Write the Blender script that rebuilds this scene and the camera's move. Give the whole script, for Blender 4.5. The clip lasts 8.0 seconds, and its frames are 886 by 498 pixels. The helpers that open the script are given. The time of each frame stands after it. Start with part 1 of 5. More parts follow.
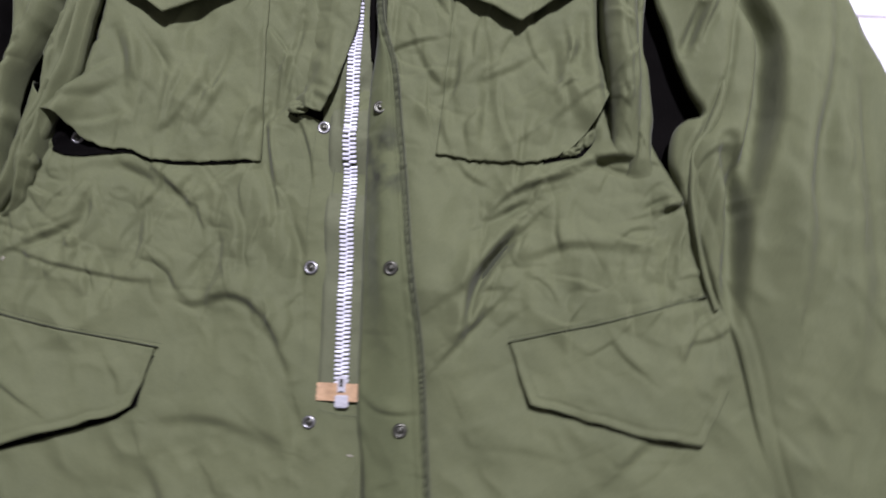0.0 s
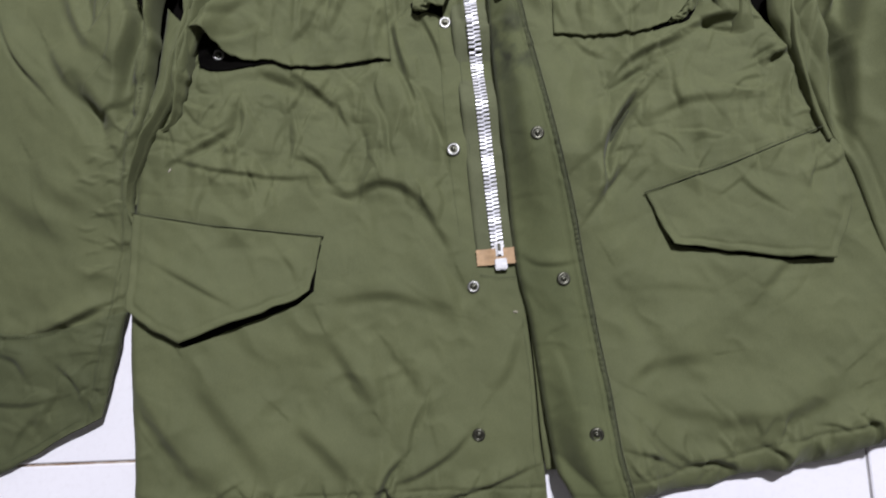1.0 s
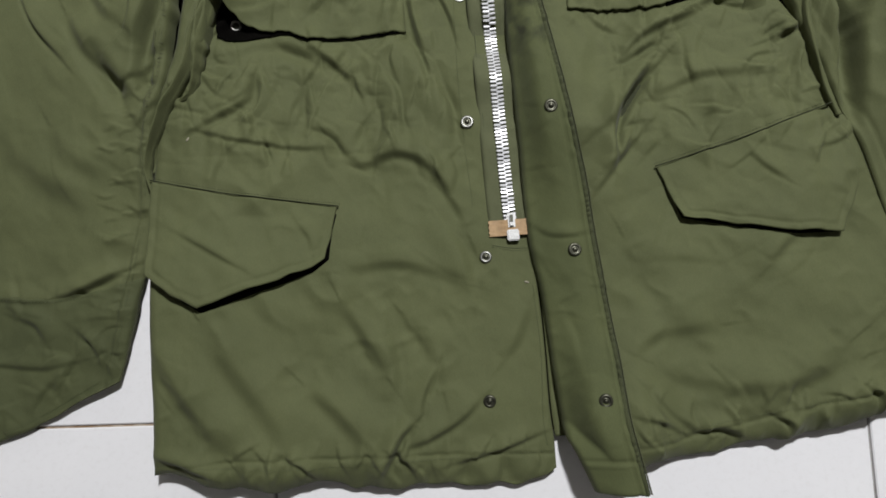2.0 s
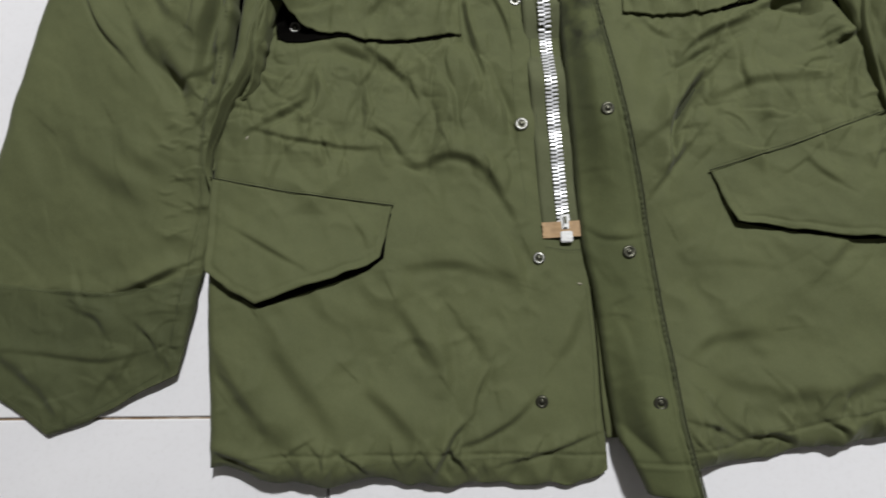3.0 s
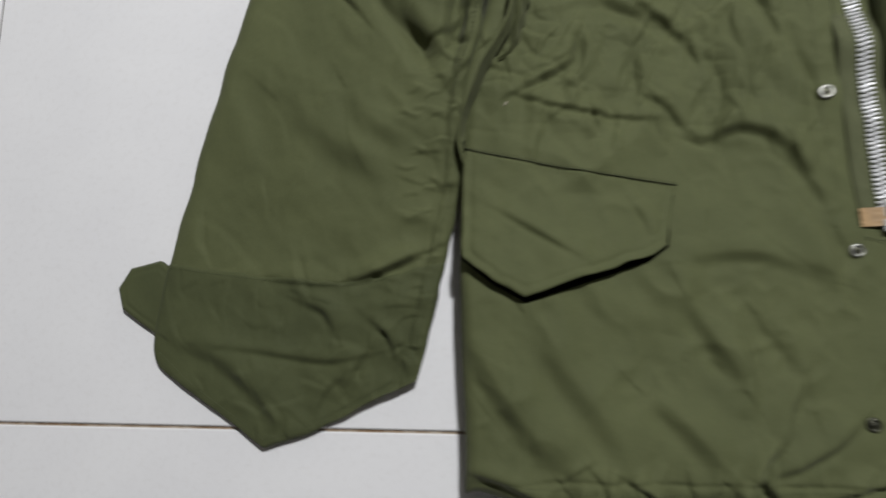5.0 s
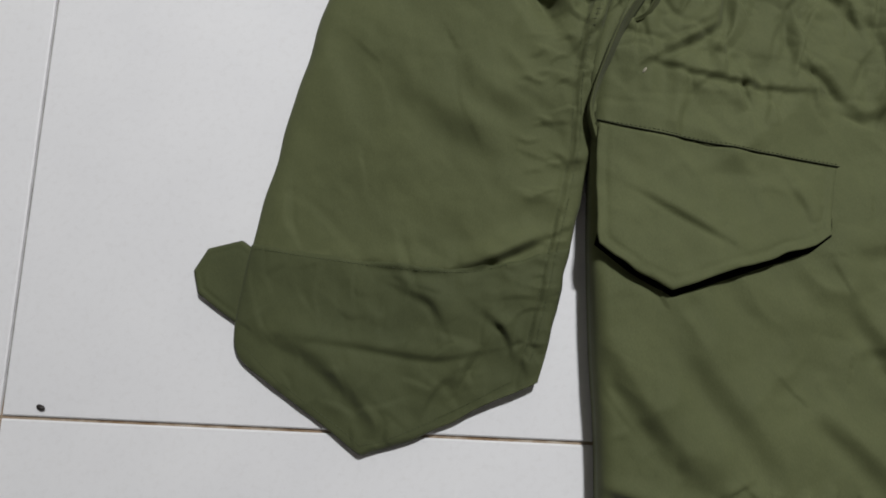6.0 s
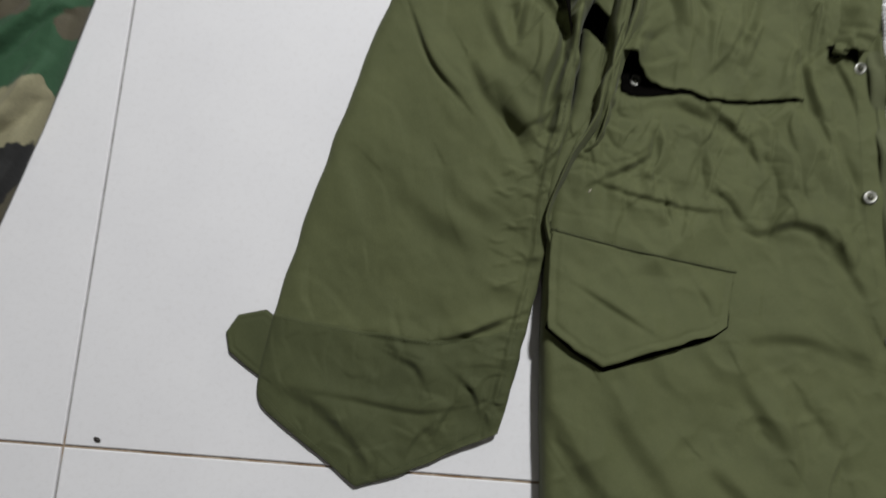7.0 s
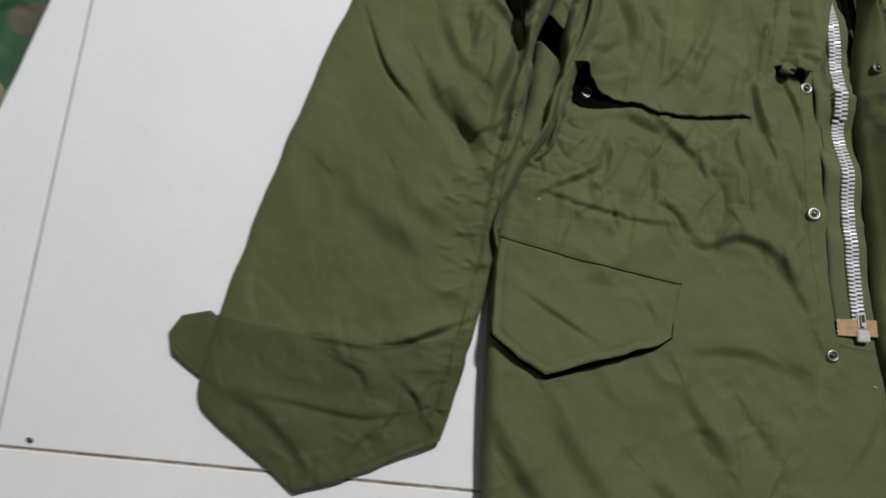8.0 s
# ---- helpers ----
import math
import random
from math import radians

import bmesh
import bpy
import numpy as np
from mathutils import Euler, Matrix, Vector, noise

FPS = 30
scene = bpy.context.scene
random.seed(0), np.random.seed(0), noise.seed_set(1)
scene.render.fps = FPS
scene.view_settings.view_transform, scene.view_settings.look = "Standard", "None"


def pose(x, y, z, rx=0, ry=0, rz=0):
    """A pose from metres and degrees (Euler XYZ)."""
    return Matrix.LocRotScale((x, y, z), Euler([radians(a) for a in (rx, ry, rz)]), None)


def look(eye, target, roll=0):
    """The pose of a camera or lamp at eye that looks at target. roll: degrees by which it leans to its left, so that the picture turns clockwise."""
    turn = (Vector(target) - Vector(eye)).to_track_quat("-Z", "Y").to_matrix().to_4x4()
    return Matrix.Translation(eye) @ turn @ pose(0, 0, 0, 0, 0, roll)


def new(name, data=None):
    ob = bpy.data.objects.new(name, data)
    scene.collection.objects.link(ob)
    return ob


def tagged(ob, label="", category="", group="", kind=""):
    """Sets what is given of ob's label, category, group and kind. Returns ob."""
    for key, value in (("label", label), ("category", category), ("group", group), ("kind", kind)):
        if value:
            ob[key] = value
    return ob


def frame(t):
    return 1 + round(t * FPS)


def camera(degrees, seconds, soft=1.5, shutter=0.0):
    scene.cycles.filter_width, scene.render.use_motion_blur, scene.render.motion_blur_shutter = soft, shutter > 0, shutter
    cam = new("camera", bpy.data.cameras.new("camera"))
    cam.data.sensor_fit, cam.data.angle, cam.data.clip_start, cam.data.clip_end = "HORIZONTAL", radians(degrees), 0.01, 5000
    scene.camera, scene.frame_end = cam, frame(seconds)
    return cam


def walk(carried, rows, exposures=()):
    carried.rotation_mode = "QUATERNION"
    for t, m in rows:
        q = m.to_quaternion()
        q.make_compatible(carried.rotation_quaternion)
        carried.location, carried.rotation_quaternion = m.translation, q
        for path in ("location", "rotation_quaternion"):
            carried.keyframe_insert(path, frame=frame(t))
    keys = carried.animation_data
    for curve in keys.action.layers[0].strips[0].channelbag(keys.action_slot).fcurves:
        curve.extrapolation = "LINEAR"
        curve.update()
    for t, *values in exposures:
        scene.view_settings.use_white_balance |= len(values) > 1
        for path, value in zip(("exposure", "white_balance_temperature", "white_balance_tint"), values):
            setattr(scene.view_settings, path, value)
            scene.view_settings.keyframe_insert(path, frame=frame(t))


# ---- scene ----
cam = camera(66.0, 8.0, soft=1.7, shutter=0.5)
PATH = [
    (0, (0.967, 0.234, 0.658), (0.861, 0.532, -1.317), -15.2),
    (0.5, (0.879, 0.188, 0.675), (0.832, 0.45, -1.307), -14.8),
    (1, (0.804, 0.105, 0.702), (0.769, 0.378, -1.279), -9.8),
    (1.2, (0.795, 0.095, 0.703), (0.765, 0.342, -1.282), -9.5),
    (2.5, (0.783, 0.084, 0.717), (0.74, 0.325, -1.268), -11.4),
    (3, (0.751, 0.08, 0.718), (0.669, 0.337, -1.263), -18.6),
    (3.5, (0.71, 0.066, 0.716), (0.569, 0.329, -1.261), -28.8),
    (4, (0.647, 0.056, 0.744), (0.516, 0.348, -1.231), -24.4),
    (4.5, (0.597, 0.052, 0.731), (0.449, 0.368, -1.238), -24.7),
    (5, (0.517, 0.062, 0.618), (0.347, 0.387, -1.348), -27.3),
    (5.2, (0.47, 0.067, 0.582), (0.337, 0.388, -1.388), -22.5),
    (6.3, (0.411, 0.057, 0.551), (0.234, 0.381, -1.414), -26.1),
    (6.5, (0.421, 0.083, 0.578), (0.251, 0.389, -1.391), -26.1),
    (7, (0.419, 0.102, 0.705), (0.3, 0.453, -1.261), -15.1),
    (7.5, (0.418, 0.073, 0.763), (0.322, 0.5, -1.189), -7.3),
    (8, (0.453, 0.087, 0.698), (0.385, 0.509, -1.256), -4.2),
]
walk(cam, [(t, look(eye, target, roll)) for t, eye, target, roll in PATH], exposures=[(0.0, 0.79, 5750, 31), (0.4, 0.95, 5600, 34), (0.8, 0.80, 5750, 27), (1.2, 0.2, 6350, 13), (2.3, 0.10, 6500, 9), (3.0, 0.06, 6500, 9), (4.0, -0.10, 6500, 8), (5.2, -0.11, 6500, 8), (7.0, -0.14, 6500, 8), (8.0, -0.10, 6500, 8)])

# ---- light ----
world = bpy.data.worlds.new("room_air")
scene.world = world
world.use_nodes = True
world.node_tree.nodes["Background"].inputs[0].default_value = (0.9, 0.95, 1.0, 1)
world.node_tree.nodes["Background"].inputs[1].default_value = 0.05
LAMP = (1.32, 1.85, 3.1)
lamp = new("ceiling_light_glow", bpy.data.lights.new("ceiling_light_glow", "AREA"))
lamp.data.shape, lamp.data.size = "DISK", 0.24
lamp.data.energy, lamp.data.color = 136, (0.985, 0.985, 1.0)
lamp.matrix_world = pose(LAMP[0], LAMP[1], LAMP[2] - 0.04)


# ---- materials ----
def shader(name):
    m = bpy.data.materials.new(name)
    m.use_nodes = True
    nt = m.node_tree
    return m, nt, nt.nodes["Principled BSDF"]


def node(nt, kind, **values):
    n = nt.nodes.new(kind)
    for k, v in values.items():
        n.inputs[k.replace("_", " ")].default_value = v
    return n


def noise_tex(nt, vec, scale, detail=3.0, rough=0.55):
    n = node(nt, "ShaderNodeTexNoise", Scale=scale, Detail=detail, Roughness=rough)
    nt.links.new(vec, n.inputs["Vector"])
    return n.outputs["Fac"]


def ramp(nt, fac, stops):
    r = nt.nodes.new("ShaderNodeValToRGB")
    e = r.color_ramp.elements
    e[0].position, e[0].color = stops[0][0], (*stops[0][1], 1)
    e[1].position, e[1].color = stops[-1][0], (*stops[-1][1], 1)
    for p, c in stops[1:-1]:
        e.new(p).color = (*c, 1)
    nt.links.new(fac, r.inputs[0])
    return r.outputs[0]


def mix(nt, fac, a, b, how="MIX"):
    n = nt.nodes.new("ShaderNodeMix")
    n.data_type, n.blend_type = "RGBA", how
    for socket, v in ((n.inputs[0], fac), (n.inputs[6], a), (n.inputs[7], b)):
        if isinstance(v, (int, float)):
            socket.default_value = v
        elif isinstance(v, tuple):
            socket.default_value = (*v, 1)
        else:
            nt.links.new(v, socket)
    return n.outputs[2]


def bump(nt, bsdf, height, strength, distance, before=None):
    b = node(nt, "ShaderNodeBump", Strength=strength, Distance=distance)
    nt.links.new(height, b.inputs["Height"])
    if before is not None:
        nt.links.new(before, b.inputs["Normal"])
    nt.links.new(b.outputs[0], bsdf.inputs["Normal"])
    return b.outputs[0]


def position(nt):
    return nt.nodes.new("ShaderNodeNewGeometry").outputs["Position"]


def scaled(nt, vec, s, turn=0.0):
    m = nt.nodes.new("ShaderNodeMapping")
    m.inputs["Scale"].default_value = s
    m.inputs["Rotation"].default_value = (0, 0, turn)
    nt.links.new(vec, m.inputs["Vector"])
    return m.outputs[0]


def cloth(name, dark, light, rough=0.76, sheen=0.05):
    """Cotton sateen: faint mottling, a fine diagonal weave and small creasing."""
    m, nt, b = shader(name)
    p = position(nt)
    tone = ramp(nt, noise_tex(nt, p, 14, 4, 0.6), [(0.3, dark), (0.7, light)])
    grain = noise_tex(nt, scaled(nt, p, (1400, 500, 900), 0.7), 1.0, 2)
    fleck = ramp(nt, grain, [(0.3, (0.91, 0.91, 0.91)), (0.7, (1.07, 1.07, 1.06))])
    nt.links.new(mix(nt, 1.0, tone, fleck, "MULTIPLY"), b.inputs["Base Color"])
    b.inputs["Roughness"].default_value = rough
    b.inputs["Specular IOR Level"].default_value = 0.18
    b.inputs["Sheen Weight"].default_value = sheen
    b.inputs["Sheen Roughness"].default_value = 0.5
    broad = noise_tex(nt, scaled(nt, p, (1.0, 0.6, 1.0), 0.5), 42, 4, 0.55)
    crumple = noise_tex(nt, scaled(nt, p, (1.0, 0.45, 1.0), -0.6), 130, 3, 0.55)
    n0 = bump(nt, b, broad, 0.09, 0.005)
    n1 = bump(nt, b, crumple, 0.14, 0.0022, n0)
    bump(nt, b, grain, 0.12, 0.0005, n1)
    return m


def plain(name, colour, rough=0.5, metal=0.0, spread=0.12, scale=120, relief=0.0):
    m, nt, b = shader(name)
    p = position(nt)
    f = noise_tex(nt, p, scale, 4)
    lo, hi = tuple(c * (1 - spread) for c in colour), tuple(min(1, c * (1 + spread)) for c in colour)
    nt.links.new(ramp(nt, f, [(0.3, lo), (0.7, hi)]), b.inputs["Base Color"])
    b.inputs["Roughness"].default_value, b.inputs["Metallic"].default_value = rough, metal
    if relief:
        bump(nt, b, f, 0.4, relief)
    return m


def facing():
    """The inner face of the fly: a little darker, with a darker blotchy patch across its upper part."""
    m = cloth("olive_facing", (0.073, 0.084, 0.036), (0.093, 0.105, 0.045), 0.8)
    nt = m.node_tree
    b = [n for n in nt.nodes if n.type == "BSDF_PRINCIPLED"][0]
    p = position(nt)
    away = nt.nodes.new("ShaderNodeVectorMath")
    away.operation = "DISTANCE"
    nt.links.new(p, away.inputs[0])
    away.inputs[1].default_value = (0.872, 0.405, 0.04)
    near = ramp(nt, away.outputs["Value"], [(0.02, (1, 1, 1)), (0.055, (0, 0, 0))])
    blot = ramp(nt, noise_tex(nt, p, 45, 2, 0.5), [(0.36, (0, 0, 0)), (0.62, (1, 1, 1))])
    dark_blots = mix(nt, 1.0, near, blot, "MULTIPLY")
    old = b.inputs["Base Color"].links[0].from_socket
    nt.links.new(mix(nt, dark_blots, old, (0.034, 0.038, 0.020)), b.inputs["Base Color"])
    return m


OLIVE = cloth("olive_sateen", (0.086, 0.096, 0.043), (0.103, 0.114, 0.051))
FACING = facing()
CUFF = cloth("olive_cuff", (0.062, 0.071, 0.032), (0.078, 0.088, 0.039))
LINING = cloth("dark_lining", (0.030, 0.034, 0.018), (0.042, 0.046, 0.024), 0.85)
# near-black cloth standing in for the shade in pockets, armholes and neck
SHADE_BLACK = cloth("black_lining_shade", (0.0020, 0.0018, 0.0015), (0.004, 0.0035, 0.003), 0.95, 0.0)
[n for n in SHADE_BLACK.node_tree.nodes if n.type == "BSDF_PRINCIPLED"][0].inputs["Specular IOR Level"].default_value = 0.03
# olive of the fly edge, darkened to carry the shade along it
EDGE_SHADE = cloth("shaded_olive_edge", (0.044, 0.050, 0.024), (0.060, 0.067, 0.031), 0.85)
TAPE = cloth("zip_tape", (0.088, 0.096, 0.050), (0.105, 0.114, 0.06), 0.85, 0.05)
# dark line colour for the shade along the hip flap tops
SEAM_SHADE = plain("dark_olive_seam_shade", (0.042, 0.048, 0.022), 0.85)
STITCH = plain("olive_thread", (0.066, 0.076, 0.034), 0.8)
ALUMINIUM = plain("aluminium", (0.82, 0.82, 0.84), 0.30, 0.3, 0.10, 500)
ZINC = plain("dull_zinc", (0.44, 0.44, 0.43), 0.5, 0.6, 0.25, 700)
STEEL = plain("worn_snap_metal", (0.30, 0.30, 0.28), 0.38, 1.0, 0.2, 500)
BRASS = plain("blackened_brass", (0.075, 0.075, 0.055), 0.35, 0.8, 0.3, 500)
PAPER = plain("brown_tape", (0.36, 0.23, 0.11), 0.6, 0.0, 0.18, 160, 0.0006)
DARK = plain("dark_speck", (0.02, 0.015, 0.012), 0.5)
LINT = plain("pale_lint", (0.30, 0.28, 0.21), 0.9)


def tile_material():
    m, nt, b = shader("white_tile")
    p = position(nt)
    rnd = nt.nodes.new("ShaderNodeObjectInfo").outputs["Random"]
    base = ramp(nt, rnd, [(0.0, (0.80, 0.795, 0.81)), (1.0, (0.82, 0.815, 0.83))])
    cloud = ramp(nt, noise_tex(nt, p, 9, 5, 0.6), [(0.3, (0.955, 0.955, 0.96)), (0.7, (1, 1, 1))])
    fine = ramp(nt, noise_tex(nt, p, 160, 4, 0.7), [(0.25, (0.95, 0.945, 0.94)), (0.5, (1, 1, 1))])
    nt.links.new(mix(nt, 1.0, mix(nt, 1.0, base, cloud, "MULTIPLY"), fine, "MULTIPLY"), b.inputs["Base Color"])
    nt.links.new(ramp(nt, noise_tex(nt, p, 30, 3), [(0.3, (0.36,) * 3), (0.7, (0.5,) * 3)]), b.inputs["Roughness"])
    b.inputs["Specular IOR Level"].default_value = 0.35
    bump(nt, b, noise_tex(nt, p, 60, 3), 0.06, 0.002)
    return m


def grout_material():
    m, nt, b = shader("stained_grout")
    p = position(nt)
    c = ramp(nt, noise_tex(nt, p, 26, 5, 0.7), [(0.25, (0.20, 0.14, 0.09)), (0.5, (0.42, 0.35, 0.27)), (0.75, (0.60, 0.56, 0.52))])
    rust = ramp(nt, noise_tex(nt, scaled(nt, p, (1.0, 0.0, 1.0)), 14, 4, 0.7), [(0.40, (1.0, 1.0, 1.0)), (0.60, (0.62, 0.50, 0.38))])
    xyz = nt.nodes.new("ShaderNodeSeparateXYZ")
    nt.links.new(p, xyz.inputs[0])
    row = nt.nodes.new("ShaderNodeMath")
    row.operation = "PINGPONG"
    row.inputs[1].default_value = 0.3
    nt.links.new(xyz.outputs["Y"], row.inputs[0])
    across = ramp(nt, row.outputs[0], [(0.004, (0, 0, 0)), (0.02, (1, 1, 1))])
    grey = ramp(nt, noise_tex(nt, p, 30, 4, 0.7), [(0.3, (0.20, 0.19, 0.18)), (0.7, (0.40, 0.39, 0.38))])
    nt.links.new(mix(nt, across, mix(nt, 1.0, c, rust, "MULTIPLY"), grey), b.inputs["Base Color"])
    b.inputs["Roughness"].default_value = 0.95
    bump(nt, b, noise_tex(nt, p, 240, 4), 0.6, 0.002)
    return m


def camouflage():
    """Woodland pattern in four colours, laid out as ragged patches."""
    m, nt, b = shader("woodland_camouflage")
    p = position(nt)
    warp = nt.nodes.new("ShaderNodeVectorMath")
    warp.operation = "ADD"
    nt.links.new(p, warp.inputs[0])
    wn = node(nt, "ShaderNodeTexNoise", Scale=42.0, Detail=3.0)
    nt.links.new(p, wn.inputs["Vector"])
    small = nt.nodes.new("ShaderNodeVectorMath")
    small.operation = "SCALE"
    small.inputs["Scale"].default_value = 0.022
    nt.links.new(wn.outputs["Color"], small.inputs[0])
    nt.links.new(small.outputs[0], warp.inputs[1])
    v = warp.outputs[0]

    def patches(shift, scale, cut):
        mp = nt.nodes.new("ShaderNodeMapping")
        mp.inputs["Location"].default_value = shift
        mp.inputs["Scale"].default_value = (scale, scale * 1.5, scale)
        mp.inputs["Rotation"].default_value = (0, 0, 0.5)
        nt.links.new(v, mp.inputs["Vector"])
        f = noise_tex(nt, mp.outputs[0], 1.0, 1.0, 0.4)
        return ramp(nt, f, [(cut, (0, 0, 0)), (cut + 0.015, (1, 1, 1))])

    c = mix(nt, patches((1, 2, 0), 10, 0.49), (0.085, 0.074, 0.045), (0.024, 0.082, 0.034))
    c = mix(nt, patches((7, 3, 0), 11, 0.57), c, (0.27, 0.25, 0.15))
    c = mix(nt, patches((3, 9, 0), 10, 0.55), c, (0.008, 0.008, 0.008))
    grain = noise_tex(nt, p, 900, 2)
    c = mix(nt, 1.0, c, ramp(nt, grain, [(0.3, (0.8,) * 3), (0.7, (1.1,) * 3)]), "MULTIPLY")
    nt.links.new(c, b.inputs["Base Color"])
    b.inputs["Roughness"].default_value = 0.8
    b.inputs["Sheen Weight"].default_value = 0.1
    bump(nt, b, noise_tex(nt, p, 90, 4), 0.35, 0.004)
    return m


TILE, GROUT, CAMO = tile_material(), grout_material(), camouflage()
PAINT = plain("cream_wall_paint", (0.27, 0.26, 0.24), 0.8, 0, 0.03, 8, 0.001)
m, nt, b = shader("lamp_diffuser")
b.inputs["Base Color"].default_value = (0.9, 0.9, 0.9, 1)
b.inputs["Emission Color"].default_value = (1, 0.98, 0.96, 1)
b.inputs["Emission Strength"].default_value = 6
GLOW = m


# ---- mesh tools ----
def link(name, verts, faces, material, smooth=True):
    me = bpy.data.meshes.new(name)
    me.from_pydata([tuple(map(float, v)) for v in verts], [], faces)
    me.polygons.foreach_set("use_smooth", [smooth] * len(me.polygons))
    me.materials.append(material)
    return new(name, me)


def under(ob, parent, label=""):
    """Hangs a mesh, built in world places, under its thing."""
    ob.parent = parent
    bpy.context.view_layer.update()
    ob.matrix_parent_inverse = parent.matrix_world.inverted()
    return tagged(ob, label=label)


def from_bm(name, bm, material, smooth=True):
    me = bpy.data.meshes.new(name)
    bmesh.ops.recalc_face_normals(bm, faces=bm.faces)
    bm.to_mesh(me)
    bm.free()
    me.polygons.foreach_set("use_smooth", [smooth] * len(me.polygons))
    me.materials.append(material)
    return new(name, me)


def box_bm(sx, sy, sz, at=(0, 0, 0), bevel=0.0, segments=1):
    bm = bmesh.new()
    bmesh.ops.create_cube(bm, size=1, matrix=Matrix.Translation(at) @ Matrix.Diagonal((sx, sy, sz, 1)))
    if bevel:
        bmesh.ops.bevel(bm, geom=bm.edges[:], offset=bevel, segments=segments, affect="EDGES")
    return bm


def lathe_bm(profile, n=24):
    """A turned shape from (radius, height) steps; the ends close on the axis where the radius is 0."""
    bm = bmesh.new()
    rings = []
    for r, h in profile:
        rings.append([bm.verts.new((r * math.cos(6.28319 * k / n), r * math.sin(6.28319 * k / n), h)) for k in range(n)] if r else [bm.verts.new((0, 0, h))])
    for a, c in zip(rings, rings[1:]):
        for k in range(n):
            j = (k + 1) % n
            loop = [a[k % len(a)], a[j % len(a)], c[j % len(c)], c[k % len(c)]]
            loop = [v for i, v in enumerate(loop) if v not in loop[:i]]
            if len(loop) > 2:
                bm.faces.new(loop)
    return bm


def spline(points, n, soft=True):
    """n places along a line through the points, evenly spaced."""
    p = np.array(points, float)
    if soft and len(p) > 2:
        q = np.vstack([2 * p[0] - p[1], p, 2 * p[-1] - p[-2]])
        out = []
        for a, b_, c, d in zip(q, q[1:], q[2:], q[3:]):
            s = np.linspace(0, 1, 24, endpoint=False)[:, None]
            out.append(0.5 * (2 * b_ + (c - a) * s + (2 * a - 5 * b_ + 4 * c - d) * s**2 + (3 * b_ - a - 3 * c + d) * s**3))
        p = np.vstack(out + [p[-1:]])
    far = np.r_[0, np.cumsum(np.linalg.norm(np.diff(p, axis=0), axis=1))]
    want = np.linspace(0, far[-1], n)
    return np.stack([np.interp(want, far, p[:, k]) for k in range(p.shape[1])], 1)


def coons(top, bottom, left, right, step, soft=True):
    """A sheet between four lines: top and bottom run left to right, left and right run from top to bottom. Returns x and y of a grid."""
    size = lambda c: np.linalg.norm(np.diff(np.array(c, float), axis=0), axis=1).sum()
    nu = max(4, int(max(size(top), size(bottom)) / step))
    nv = max(4, int(max(size(left), size(right)) / step))
    t, bt = spline(top, nu, soft), spline(bottom, nu, soft)
    l, r = spline(left, nv, soft), spline(right, nv, soft)
    u, v = np.linspace(0, 1, nu)[None, :, None], np.linspace(0, 1, nv)[:, None, None]
    g = (1 - v) * t[None] + v * bt[None] + (1 - u) * l[:, None] + u * r[:, None]
    g = g - ((1 - u) * (1 - v) * t[0] + u * (1 - v) * t[-1] + (1 - u) * v * bt[0] + u * v * bt[-1])
    return g[..., 0], g[..., 1], u[..., 0] + 0 * v[..., 0], v[..., 0] + 0 * u[..., 0]


def rim_distance(X, Y, sides="tblr"):
    """How far each place of a grid lies from the named sides of the grid."""
    ends = {"t": (X[0], Y[0]), "b": (X[-1], Y[-1]), "l": (X[:, 0], Y[:, 0]), "r": (X[:, -1], Y[:, -1])}
    ex, ey = (np.concatenate([ends[s][k] for s in sides]) for k in (0, 1))
    out = np.full(X.shape, 9.0)
    for a, b_ in zip(ex, ey):
        out = np.minimum(out, (X - a) ** 2 + (Y - b_) ** 2)
    return np.sqrt(out)


def rounded(d, w):
    s = 1 - np.clip(d / w, 0, 1)
    return np.sqrt(np.clip(1 - s * s, 0, 1))


def smooth(a, b_, x):
    s = np.clip((x - a) / (b_ - a), 0, 1)
    return s * s * (3 - 2 * s)


def sheet(name, X, Y, Z, thick, material):
    """Cloth with a thickness: the grid, the same grid below it, and the rim between."""
    h, w = X.shape
    top = np.stack([X, Y, Z], -1).reshape(-1, 3)
    low = np.stack([X, Y, np.maximum(Z - thick, 0.0008)], -1).reshape(-1, 3)
    n = h * w
    faces = []
    for i in range(h - 1):
        for j in range(w - 1):
            a = i * w + j
            faces.append((a, a + w, a + w + 1, a + 1))
            faces.append((n + a, n + a + 1, n + a + w + 1, n + a + w))
    ring = [j for j in range(w)] + [i * w + w - 1 for i in range(1, h)] + [(h - 1) * w + j for j in range(w - 2, -1, -1)] + [i * w for i in range(h - 2, 0, -1)]
    for a, c in zip(ring, ring[1:] + ring[:1]):
        faces.append((a, c, n + c, n + a))
    return link(name, np.vstack([top, low]), faces, material)


# ---- cloth relief ----
def speckle(X, Y, size, seed):
    """Smooth random relief between -1 and 1 with lumps about this size."""
    gen = np.random.RandomState(seed)
    table = gen.rand(257, 257) * 2 - 1
    x, y = X / size + 40.3, Y / size + 40.7
    i, j = np.floor(x).astype(int), np.floor(y).astype(int)
    fx, fy = x - i, y - j
    fx, fy = fx * fx * (3 - 2 * fx), fy * fy * (3 - 2 * fy)
    i, j = i % 256, j % 256
    return (table[i, j] * (1 - fx) + table[i + 1, j] * fx) * (1 - fy) + (table[i, j + 1] * (1 - fx) + table[i + 1, j + 1] * fx) * fy


